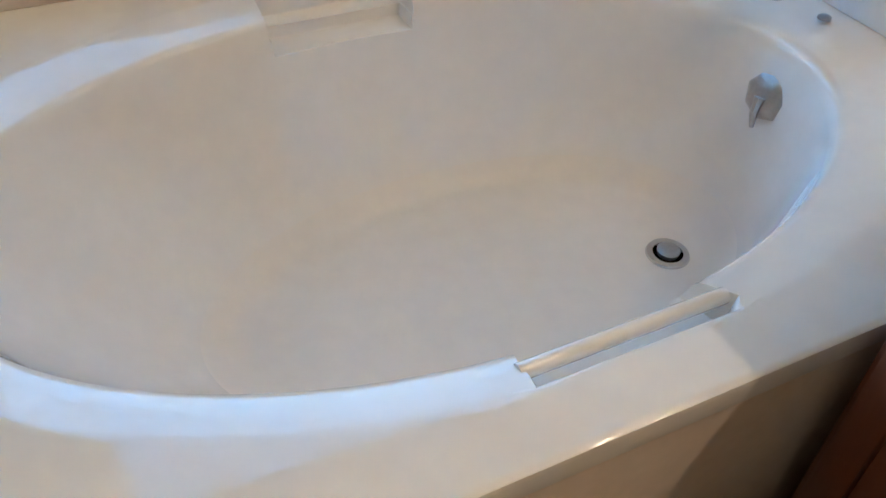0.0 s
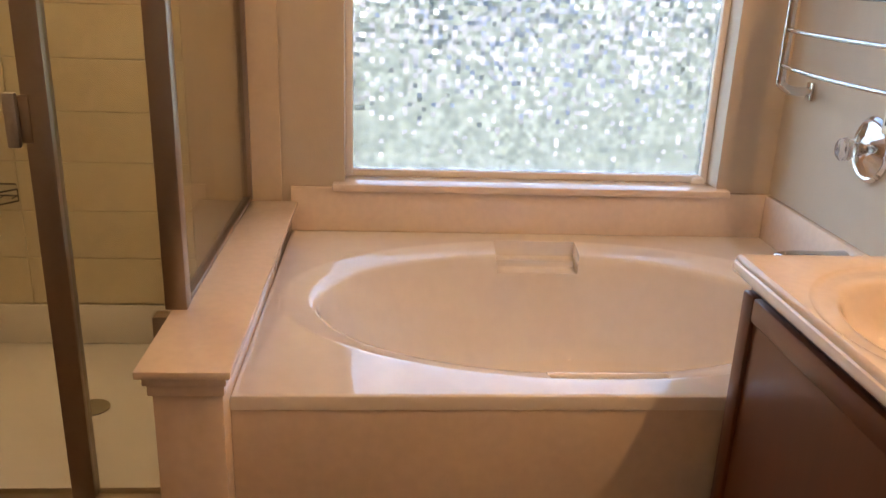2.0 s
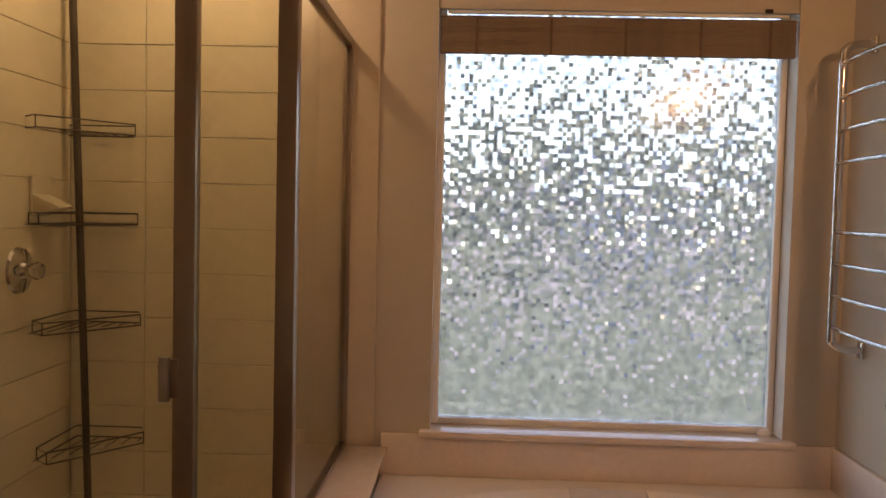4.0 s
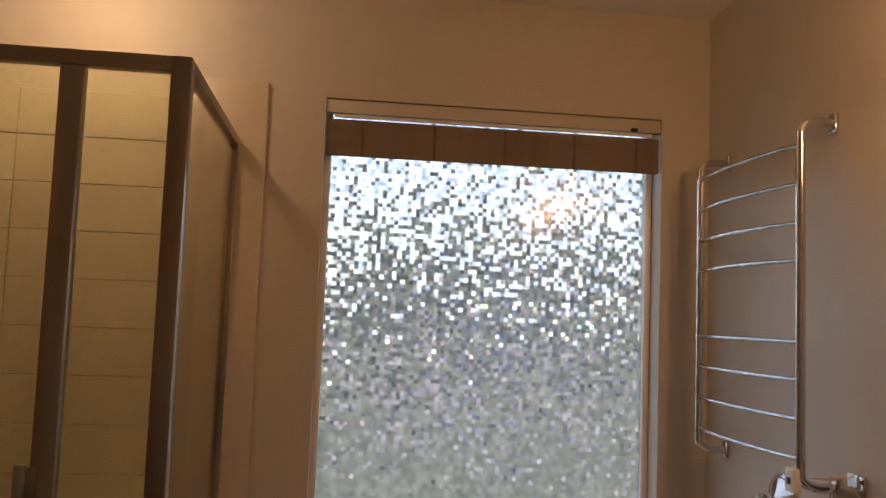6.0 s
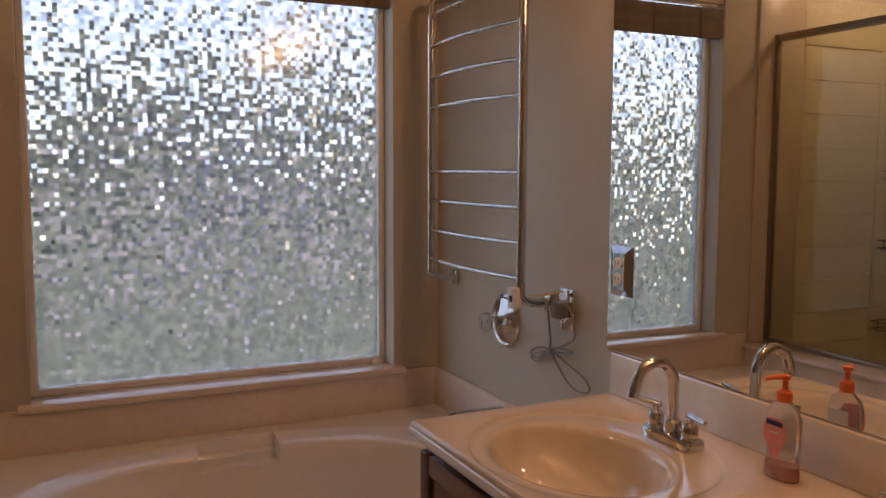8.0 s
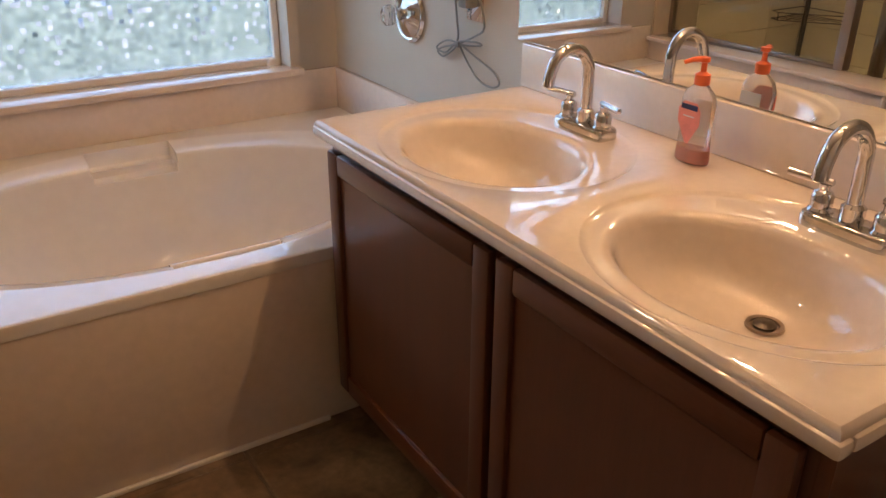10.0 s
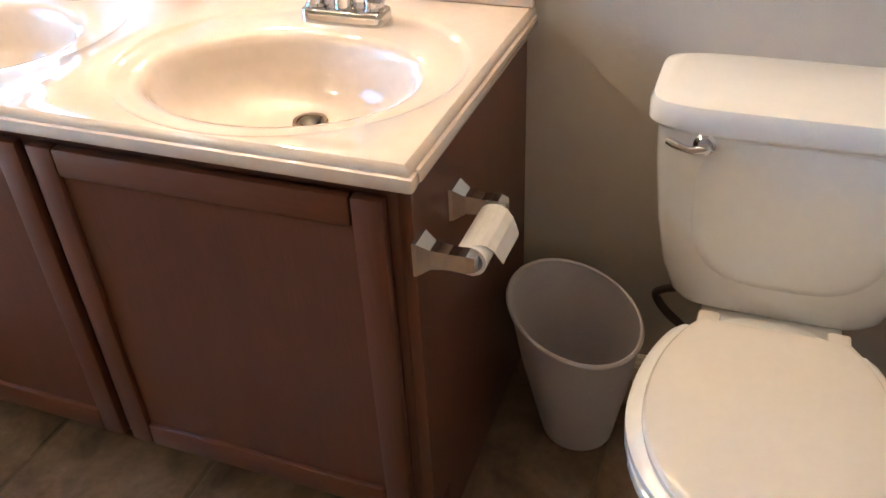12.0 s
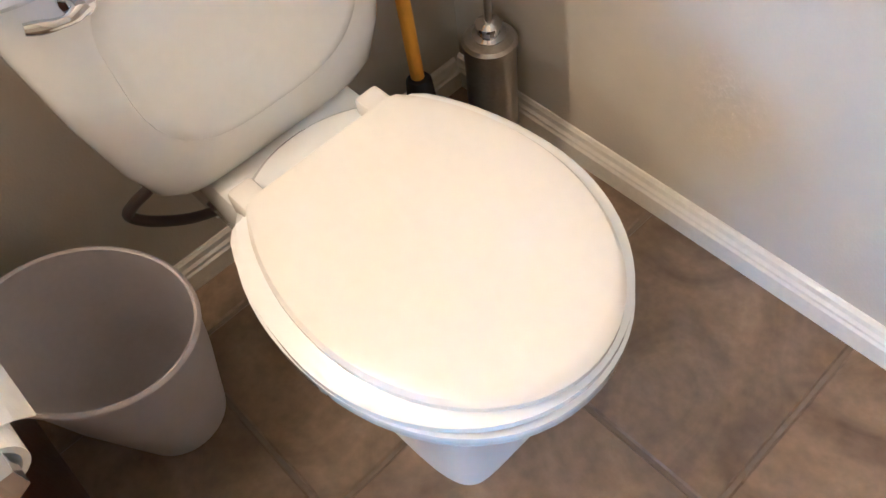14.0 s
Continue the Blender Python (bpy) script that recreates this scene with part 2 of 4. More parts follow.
def loft(bm, rings, cap0=True, cap1=True):
    """Joins rings of equal count into a skin."""
    vs = [[bm.verts.new(p) for p in r] for r in rings]
    k = len(vs[0])
    for a, b in zip(vs, vs[1:]):
        for i in range(k):
            j = (i + 1) % k
            bm.faces.new((a[i], a[j], b[j], b[i]))
    if cap0:
        bm.faces.new(vs[0][::-1])
    if cap1:
        bm.faces.new(vs[-1])
    return bm


def lathe(profile, m=Matrix(), k=32, bm=None, cap=True):
    """profile: (radius, height) from the bottom up, turned about z, then placed by m."""
    bm = bm or bmesh.new()
    rings = [[m @ Vector((r * math.cos(2 * math.pi * i / k), r * math.sin(2 * math.pi * i / k), h)) for i in range(k)] for r, h in profile]
    return loft(bm, rings, cap, cap)


def tube(points, radius, k=12, bm=None, cap=True, flat=1.0):
    """A tube swept along points; radius may be a list."""
    bm = bm or bmesh.new()
    pts = [Vector(p) for p in points]
    rad = radius if isinstance(radius, (list, tuple)) else [radius] * len(pts)
    rings, side = [], None
    for i, p in enumerate(pts):
        d = (pts[min(i + 1, len(pts) - 1)] - pts[max(i - 1, 0)]).normalized()
        if side is None:
            side = d.cross(Vector((0, 0, 1)))
            if side.length < 0.1:
                side = d.cross(Vector((0, 1, 0)))
        side = (side - d * side.dot(d)).normalized()
        up = side.cross(d)
        rings.append([p + rad[i] * (math.cos(a) * side + flat * math.sin(a) * up) for a in (2 * math.pi * j / k for j in range(k))])
    return loft(bm, rings, cap, cap)


def arc(points, steps=8):
    """A smooth path through the points (Catmull-Rom)."""
    p = [Vector(q) for q in points]
    p = [2 * p[0] - p[1]] + p + [2 * p[-1] - p[-2]]
    out = []
    for i in range(1, len(p) - 2):
        for s in range(steps):
            t = s / steps
            out.append(0.5 * (2 * p[i] + (p[i + 1] - p[i - 1]) * t + (2 * p[i - 1] - 5 * p[i] + 4 * p[i + 1] - p[i + 2]) * t * t + (3 * p[i] - p[i - 1] - 3 * p[i + 1] + p[i + 2]) * t ** 3))
    return out + [p[-2]]


def extrude(poly, axis, a, b, bm=None):
    """A prism: poly in the two other axes (in order), from a to b along axis."""
    bm = bm or bmesh.new()
    def at(q, h):
        c = list(q)
        c.insert(axis, h)
        return c
    return loft(bm, [[at(q, a) for q in poly], [at(q, b) for q in poly]])


def carve(bm, cutters):
    """Cuts closed meshes out of a closed mesh."""
    me = bpy.data.meshes.new("tmp")
    bm.to_mesh(me)
    ob = new("tmp", me)
    made = [ob]
    for c in cutters:
        bmesh.ops.recalc_face_normals(c, faces=c.faces)
        cm = bpy.data.meshes.new("tmpc")
        c.to_mesh(cm)
        c.free()
        co = new("tmpc", cm)
        made.append(co)
        mod = ob.modifiers.new("cut", "BOOLEAN")
        mod.operation, mod.solver, mod.object = "DIFFERENCE", "EXACT", co
    bpy.context.view_layer.update()
    out = bmesh.new()
    out.from_object(ob, bpy.context.evaluated_depsgraph_get())
    for o in made:
        d = o.data
        bpy.data.objects.remove(o)
        bpy.data.meshes.remove(d)
    bm.free()
    return out


def ellipse(cx, cy, a, b, z, k=96, power=2.0):
    pts = []
    for i in range(k):
        t = 2 * math.pi * (i + 0.5) / k
        c, s = math.cos(t), math.sin(t)
        if power != 2.0:
            c, s = math.copysign(abs(c) ** (2 / power), c), math.copysign(abs(s) ** (2 / power), s)
        pts.append((cx + a * c, cy + b * s, z))
    return pts


def rect_ring(cx, cy, a, b, x0, x1, y0, y1, z, k=96):
    """Points on a rectangle, on the rays from an ellipse's centre; the ray nearest each corner goes to the corner."""
    pts = []
    for i in range(k):
        t = 2 * math.pi * (i + 0.5) / k
        dx, dy = a * math.cos(t), b * math.sin(t)
        sx = ((x1 if dx > 0 else x0) - cx) / dx if dx else 1e9
        sy = ((y1 if dy > 0 else y0) - cy) / dy if dy else 1e9
        s = min(sx, sy)
        pts.append([cx + dx * s, cy + dy * s, z])
    for X in (x0, x1):
        for Y in (y0, y1):
            j = min(range(k), key=lambda q: (pts[q][0] - X) ** 2 + (pts[q][1] - Y) ** 2)
            pts[j][0], pts[j][1] = X, Y
    return [tuple(p) for p in pts]


# ---- the shell of the room ----
CEIL, SOUTH, WEST = 2.405, -3.135, -2.54
WIN = (-1.325, -0.172, 0.607, 2.036)
part("floor", boxes((WEST - .12, .12, SOUTH - .12, .14, -.10, -.004)), FLOOR_GROUT, kind="structure", smooth=False, label="brown tile floor bed with grout joints")
part("ceiling", boxes((WEST - .12, .12, SOUTH - .12, .14, CEIL, CEIL + .1)), CEILING, kind="structure", smooth=False, label="textured off-white ceiling")
wall = carve(boxes((WEST - .12, .12, 0, .14, -.004, CEIL)), [boxes((WIN[0], WIN[1], -.1, .3, WIN[2], WIN[3]))])
part("wall_north", wall, WALL, kind="structure", smooth=False, label="beige painted wall with the window opening")
part("wall_east", boxes((0, .12, SOUTH - .12, 0, -.004, CEIL)), WALL, kind="structure", smooth=False, label="beige painted wall behind the vanity and toilet")
part("wall_south", boxes((WEST - .12, 0, SOUTH - .12, SOUTH, -.004, CEIL)), WALL, kind="structure", smooth=False, label="painted wall beside the toilet")
part("wall_west", boxes((WEST - .12, WEST, SOUTH, 0, -.004, CEIL)), WALL, kind="structure", smooth=False, label="plain painted wall")


def baseboard(name, x0, x1, y0, y1):
    along_x = abs(x1 - x0) > abs(y1 - y0)
    prof = [(0, 0), (.015, 0), (.015, .034), (.012, .038), (.012, .043), (.008, .048), (.007, .057), (.003, .062), (0, .062)]
    if along_x:
        bm = extrude([(y0 + p, z) for p, z in prof], 0, x0, x1)
    else:
        bm = extrude([(x0 - p, z) for p, z in prof], 1, y0, y1)
    return part(name, bm, TRIM, kind="structure", smooth=False, label="off-white moulded baseboard")


baseboard("baseboard", 0, 0, SOUTH + .015, -2.27)
baseboard("baseboard", WEST, 0, SOUTH, SOUTH)

# ---- outdoors ----
part("ground", boxes((-400, 400, .5, 800, -.5, -.35)), GRASS, kind="structure", smooth=False, label="green lawn outside the window")
fence = thing("garden_fence", "weathered grey board fence across the lawn", "fence", (2.5, 14, -.35))
part("boards", boxes((-14, 16, 0, .05, 0, .80)), FENCE, fence, smooth=False)
shed = thing("neighbour_house", "blue-grey house wall beyond the fence", "house", (2.6, 16, -.35))
part("wall", boxes((-1.2, 1.8, 0, 4, 0, 1.6)), HOUSE, shed, smooth=False)
part("roof", extrude([(-.4, 1.6), (4.4, 1.6), (2, 2.1)], 0, -1.5, 2.1), HEDGE, shed, smooth=False)
trees = thing("tree_row", "far row of green trees", "trees", (0, 45, -.35))
rng = random.Random(4)
bm = bmesh.new()
for i in range(48):
    x, h = -45 + i * 1.9 + rng.uniform(-.5, .5), rng.uniform(1.5, 6.5)
    for q in range(5):
        bmesh.ops.create_icosphere(bm, subdivisions=2, radius=rng.uniform(.7, 1.7), matrix=Matrix.Translation((x + rng.uniform(-1.2, 1.2), rng.uniform(-2, 2), h * (.25 + .2 * q))))
for v in bm.verts:
    v.co += noise.noise_vector(v.co * 1.7) * .6
tagged(part("tree_crowns", bm, HEDGE, trees, smooth=False), kind="stuff")

# ---- window ----
window = thing("window_1", "white window with a mosaic privacy film on the pane", "window", (WIN[0], 0, WIN[2]))
tagged(window, kind="structure")
O = Matrix.Translation((-WIN[0], 0, -WIN[2]))


def under(bm, o):
    bmesh.ops.transform(bm, matrix=o, verts=bm.verts)
    return bm


x0, x1, z0, z1 = WIN
fr = .022
part("window_frame", under(boxes((x0, x0 + fr, .085, .135, z0, z1), (x1 - fr, x1, .085, .135, z0, z1), (x0 + fr, x1 - fr, .085, .135, z0, z0 + fr), (x0 + fr, x1 - fr, .085, .135, z1 - fr, z1), bevel=.003), O), WHITE_PLASTIC, window, "white vinyl frame")
pane = part("pane", under(boxes((x0 + fr, x1 - fr, .105, .109, z0 + fr, z1 - fr)), O), MOSAIC, window, "mosaic patterned privacy glass", smooth=False)
pane.visible_shadow = False
part("window_sill", under(boxes((x0 - .035, x1 + .035, -.035, .0845, z0 - .020, z0 + .003), bevel=.005), O), MARBLE, window, "cream cultured marble sill")

# ---- blind ----
blind = thing("roman_blind", "woven bamboo blind folded up at the window head", "blind", (x0, 0, z1))
part("headboard", under(boxes((x0 + .001, x1 - .001, .006, .030, z1 - .047, z1 - .003), bevel=.002), Matrix.Translation((-x0, 0, -z1))), WALL, blind, "beige painted headboard")
part("roll_tube", under(tube([(x0 + .03, .018, z1 - .055), (x1 - .03, .018, z1 - .055)], .006), Matrix.Translation((-x0, 0, -z1))), WHITE_PLASTIC, blind, "thin white rod")
slat_bm = bmesh.new()
box(slat_bm, 0, (x1 - x0) - .012, -.002, .002, -.0021, .0021, bevel=.0008, segs=1)
slat_me = bpy.data.meshes.new("slat")
slat_bm.to_mesh(slat_me)
slat_bm.free()
slat_me.materials.append(BAMBOO)
rng = random.Random(7)
for i in range(26):
    sl = new("slat", slat_me)
    sl.parent = blind
    sl.location = (.006, .010 + .002 * math.sin(i * .7) + rng.uniform(-.0006, .0006), -.070 - i * .0046)
    sl = new("slat", slat_me)
    sl.parent = blind
    sl.location = (.006, .022 + rng.uniform(-.0006, .0006), -.072 - i * .0046)
for fx in (.12, .36, .60, .84, 1.06):
    part("tape", boxes((fx, fx + .008, .0055, .007, -.19, -.075)), BAMBOO_DARK, blind, "woven tape", smooth=False)
brk = thing("blind_bracket", "small dark clip on the blind headboard", "bracket", (-.27, .004, z1 - .042))
part("clip", boxes((-.012, .012, -.006, .0015, -.006, .006), bevel=.001), DARK, brk)
putty = thing("dried_caulk", "lump of white caulk in the corner of the window sill", "caulk", (x1 - .035, .07, z0 + .001))
bm = bmesh.new()
bmesh.ops.create_icosphere(bm, subdivisions=3, radius=.018)
for v in bm.verts:
    v.co = Vector((v.co.x * 1.3, v.co.y * .8, max(v.co.z * 1.3, -.0))) + noise.noise_vector(v.co * 60) * .004
    v.co.z = max(v.co.z, 0)
part("caulk_lump", bm, WHITE_PLASTIC, putty)

# ---- tub ----
DECK, TX0, TY0 = .458, -1.485, -1.042


def tub():
    t = thing("bathtub", "cream acrylic oval drop-in bathtub with a chrome overflow and drain", "bathtub", (-.76, -.52, 0))
    o = Matrix.Translation((.76, .52, 0))
    cx, cy = -.737, -.535
    R = lambda z, g=0: rect_ring(cx, cy, .68, .42, TX0 + g, -.002 - g, TY0 + g, -.002 - g, z)
    E = lambda a, b, z, x=cx, y=cy: ellipse(x, y, a, b, z)
    rings = [E(.40, .24, .03, -.64), E(.715, .455, .28), E(.725, .462, DECK - .030), R(DECK - .030), R(DECK - .007), R(DECK - .002, .002), R(DECK, .007), R(DECK, .012),
             E(.724, .452, DECK, cx, -.530), E(.716, .444, DECK - .0004, cx, -.530), E(.708, .437, DECK - .0020, cx, -.531), E(.665, .409, DECK - .0085, -.746, -.534), E(.624, .384, DECK - .015, -.753, -.537), E(.614, .377, DECK - .0185, -.755, -.536), E(.608, .372, DECK - .026, -.756, -.536), E(.601, .366, DECK - .044, -.754, -.536),
             E(.586, .354, .365, -.742, -.535), E(.543, .322, .28, -.705, -.535), E(.490, .290, .19, -.667), E(.455, .266, .15, -.655), E(.424, .247, .128, -.65), E(.402, .236, .118, -.648), E(.385, .222, .115, -.648), E(.34, .18, .114, -.648)]
    bm = loft(bmesh.new(), rings)
    niche = boxes((-.874, -.626, -.26, -.088, .410, .6), bevel=.006)
    tray = boxes((-.870, -.630, -.26, -.125, .388, .5), bevel=.004)
    grab = loft(bmesh.new(), [[(-.852 - g, -.956 - g, z), (-.622 + g, -.956 - g, z), (-.606 + g, -.945, z), (-.628 + g, -.87, z), (-.64, -.79, z), (-.83, -.79, z), (-.852 - g, -.915, z)] for g, z in ((-.008, .412), (-.004, .422), (0, .440), (.004, .452), (.010, .459), (.02, .5))])
    bmesh.ops.recalc_face_normals(bm, faces=bm.faces)
    shell = part("shell", under(carve(bm, [niche, tray, grab]), o), ACRYLIC, t)
    shell.data.materials.append(TUB_FLOOR)
    for face in shell.data.polygons:
        if face.center.z < .16:
            face.material_index = 1
    # the front panel under the deck's lip
    part("apron", under(boxes((TX0, -.02, TY0 + .002, TY0 + .026, 0, DECK - .0305), bevel=.002), o), MARBLE, t, "cream front panel")
    part("grab_bar", under(tube([(-.860, -.932, .443), (-.608, -.932, .443)], .0095), o), ACRYLIC, t, "white grab bar set in a notch of the rim")
    m = Matrix.Translation((-.153, -.538, .352)) @ pose(0, 0, 0, 0, -72, 0)
    ov = part("overflow_plate", under(lathe([(.001, .013), (.030, .013), (.040, .008), (.046, 0)], m, 8), o), STEEL, t, "dull chrome overflow plate")
    part("lever", under(tube([(-.170, -.538, .348), (-.178, -.542, .322), (-.180, -.548, .300)], [.010, .007, .004], 8), o), STEEL, ov)
    m = Matrix.Translation((-.340, -.598, .1155))
    part("drain", under(lathe([(.038, 0), (.036, .004), (.026, .004), (.024, .0)], m), o), CHROME, t, "chrome drain flange")
    part("stopper", under(lathe([(.018, .001), (.020, .010), (.012, .013), (.002, .014)], m), o), STEEL, t, "drain stopper")
    return t


tub()
caulk = thing("caulk_line", "thin white caulk line along the tub panel at the floor", "caulk", (-.76, TY0 + .012, 0))
part("bead", under(boxes((TX0, -.56, TY0 - .010, TY0 + .0015, -.002, .010), bevel=.003), Matrix.Translation((.76, -TY0 - .012, 0))), WHITE_PLASTIC, caulk)
spl = .597
part("splash_north", boxes((TX0, -.0, -.02, 0, DECK, spl), bevel=.003), MARBLE, kind="structure", label="low cream splash panel above the tub")
part("splash_east", boxes((-.02, 0, -1.02, -.021, DECK, spl), bevel=.003), MARBLE, kind="structure", label="low cream splash panel above the tub")

# ---- ledge between tub and shower ----
LX0, LX1, LY0, LZ = -1.632, -1.487, -1.13, .553
part("shower_curb_wall", boxes((LX0 + .02, LX1 + .0015, LY0 + .035, 0, 0, LZ - .018), bevel=.003), MARBLE, kind="structure", label="cream half wall between tub and shower")
part("ledge_cap", boxes((LX0, LX1 + .024, LY0, -.0205, LZ - .016, LZ), bevel=.004), MARBLE, kind="structure", label="glossy cream cap on the half wall")
part("ledge_trim", boxes((LX0 + .010, LX1 + .013, LY0 + .012, LY0 + .0345, LZ - .035, LZ - .017), (LX0 + .015, LX1 + .007, LY0 + .022, LY0 + .0345, LZ - .06, LZ - .0355), bevel=.003), MARBLE, kind="structure", label="stepped cream moulding under the cap")

# ---- shower ----
SY, PX, STOP = -.838, -1.613, 1.883
part("shower_pan", boxes((WEST, LX0 + .019, SY - .05, 0, 0, .075), bevel=.008), WHITE_PLASTIC, kind="structure", label="off-white shower pan")
encl = thing("shower_enclosure", "framed glass shower enclosure in brushed metal on a cream ledge", "shower", (PX, SY, 0))
so = Matrix.Translation((-PX, -SY, 0))


def bar_part(name, b, mat=BRONZE, bevel=.003, label=""):
    return part(name, under(boxes(b, bevel=bevel), so), mat, encl, label)


bar_part("corner_post", (PX - .031, PX + .014, SY - .02, SY + .02, LZ, STOP))
bar_part("header", (WEST, PX - .0315, SY - .018, SY + .018, STOP - .035, STOP))
bar_part("side_header", (PX - .014, PX + .014, SY + .0205, -.03, STOP - .03, STOP))
bar_part("side_sill", (PX - .012, PX + .012, SY + .0205, -.03, LZ, LZ + .014))
bar_part("wall_channel", (PX - .014, PX + .014, -.0295, -.004, LZ, STOP))
bar_part("door_post", (-1.878, -1.828, SY - .018, SY + .018, .09, STOP - .036))
bar_part("door_pane", (WEST + .03, -1.878, SY - .003, SY + .003, .10, STOP - .035), GLASS, 0, "clear glass pane")
bar_part("wall_jamb", (WEST + .0125, WEST + .03, SY - .016, SY + .016, .1005, STOP - .0355))
bar_part("sill", (WEST, LX0 + .018, SY - .022, SY + .022, .0755, .10))
bar_part("side_pane", (PX - .003, PX + .003, SY + .02, -.03, LZ + .014, STOP - .03), GLASS, 0, "clear glass pane")
bar_part("front_pane", (-1.828, PX - .031, SY - .003, SY + .003, .10, STOP - .035), GLASS, 0, "clear glass pane")
bar_part("low_post", (PX - .060, PX - .0205, SY - .018, SY + .018, .10, LZ - .0165))

# ---- vanity ----
CT, VY0, VY1, VX = .758, -2.258, -1.047, -.553
S1, S2 = -1.372, -1.972


def vanity():
    v = thing("vanity_cabinet", "dark cherry wood vanity cabinet with two framed doors beside the tub", "cabinet", (-.27, -1.655, 0))
    o = Matrix.Translation((.27, 1.655, 0))
    y0, y1 = VY0 + .014, VY1 - .012
    part("face_frame", under(boxes((-.52, -.502, y0 + .018, y1, .10, .715), bevel=.001), o), WOOD, v)
    part("end_panel", under(boxes((-.5015, -.003, y1 - .018, y1, .10, .727), bevel=.001), o), WOOD, v)
    part("bottom_board", under(boxes((-.5015, -.003, y0 + .018, y1 - .0185, .10, .118), bevel=.001), o), WOOD, v)
    part("toe_kick", under(boxes((-.45, -.003, y0 + .018, y1, 0, .0995), bevel=.001), o), WOOD, v)
    side = extrude([(-.52, .10), (-.45, .10), (-.45, 0), (-.003, 0), (-.003, .722), (-.52, .722)], 1, y0, y0 + .0175)
    part("side_panel", under(side, o), WOOD, v, smooth=False)
    for a, b in ((-1.656, y1 - .012), (-2.214, -1.674)):
        d = part("door", under(boxes((-.532, -.521, a + .04, b - .04, .15, .66)), o), WOOD, v, smooth=False)
        for c0, c1 in ((a, a + .044), (b - .044, b)):
            part("stile", under(boxes((-.541, -.5212, c0, c1, .106, .698), bevel=.006), o), WOOD, d)
        for c0, c1 in ((.106, .156), (.652, .698)):
            part("rail", under(boxes((-.541, -.5212, a + .0442, b - .0442, c0, c1), bevel=.006), o), WOOD_H, d)
    return v


vanity()


def countertop():
    t = thing("countertop", "glossy cream cultured marble counter with two moulded basins", "countertop", (-.28, -1.655, CT))
    o = Matrix.Translation((.28, 1.655, -CT))
    bm = bmesh.new()
    for cy, a, b in ((S1, -1.68, VY1), (S2, VY0, -1.68)):
        ocx, icx = -.305, -.337
        R = lambda z, g=0: rect_ring(ocx, cy, .225, .25, VX + g, -.002, a + (g if a == VY0 else 0), b - (g if b == VY1 else 0), z)
        E = lambda ax, by, z, x=icx: ellipse(x, cy, ax, by, z)
        rings = [R(CT - .03), R(CT - .010), R(CT - .004, .002), R(CT, .007), R(CT, .0095),
                 E(.238, .268, CT, ocx), E(.2345, .2645, CT - .0018, ocx), E(.229, .259, CT - .0048, ocx), E(.222, .251, CT - .0058, ocx), E(.210, .238, CT - .0060, ocx), E(.172, .222, CT - .0065), E(.162, .212, CT - .0085), E(.155, .205, CT - .014), E(.150, .200, CT - .024),
                 E(.142, .190, CT - .048, -.334), E(.129, .171, CT - .074, -.327), E(.106, .138, CT - .096, -.314), E(.076, .096, CT - .109, -.298), E(.046, .056, CT - .115, -.282), E(.024, .024, CT - .117, -.274)]
        loft(bm, rings, False, False)
    part("slab", under(bm, o), COUNTER, t)
    part("front_edge", under(boxes((VX - .006, VX + .02, VY0 - .006, VY1, CT - .033, CT - .012), (VX + .0205, -.003, VY0 - .006, VY0 + .02, CT - .033, CT - .012), bevel=.006), o), COUNTER, t)
    for cy in (S1, S2):
        m = Matrix.Translation((-.274, cy, CT - .1155))
        d = part("drain", under(lathe([(.028, .0), (.027, .004), (.021, .003), (.020, -.004)], m), o), BRONZE, t, "chrome drain ring")
        part("stopper", under(lathe([(.016, -.003), (.017, .004), (.010, .007), (.002, .008)], m), o), WIRE, d)
    part("backsplash", under(boxes((-.02, -.002, VY0, VY1, CT, CT + .10), bevel=.004), o), COUNTER, t, "cream backsplash")
    return t


countertop()


def faucet():
    f = thing("sink_faucet", "polished chrome centre-set faucet with a high arc spout and two levers", "faucet", group="faucets on the counter")
    base = bmesh.new()
    loft(base, [[(x * s, y * s2, z) for x, y, z0_ in [(p[0], p[1], 0) for p in ellipse(0, 0, .028, .072, 0, 40, 6)]] for s, s2, z in ((1, 1, 0), (1, 1, .016), (.94, .98, .021), (.86, .95, .0225))])
    part("base", base, CHROME, f)
    pts = arc([(0, 0, .015), (0, 0, .10), (-.003, 0, .137), (-.024, 0, .164), (-.053, 0, .171), (-.083, 0, .156), (-.097, 0, .127), (-.100, 0, .106)], 6)
    sp = tube(pts, .0115, 16)
    lathe([(.018, .018), (.018, .045), (.013, .05)], bm=sp, k=24)
    part("spout", sp, CHROME, f)
    for s in (-1, 1):
        hb = lathe([(.0195, .018), (.0195, .024), (.0165, .028), (.0165, .047), (.0135, .052), (.008, .055), (.008, .064)], Matrix.Translation((0, s * .051, 0)), 24)
        tube([(.004, s * .040, .0675), (.004, s * .041, .0675), (-.004, s * .070, .0685), (-.013, s * .106, .070), (-.0132, s * .107, .070)], [.004, .006, .006, .0056, .004], 12, hb)
        part("handle", hb, CHROME, f)
    return f


fa = faucet()
fa.matrix_basis = pose(-.118, -1.390, CT - .0068)
copy_thing(fa, pose(-.120, -1.975, CT - .0068))

mir = thing("wall_mirror", "large frameless wall mirror above the counter backsplash", "mirror", (0, -1.63, CT + .102))
part("glass", under(boxes((-.006, -.001, VY0 - .004, -1.014, CT + .102, 1.89)), Matrix.Translation((0, 1.63, -CT - .102))), MIRROR, mir, smooth=False)

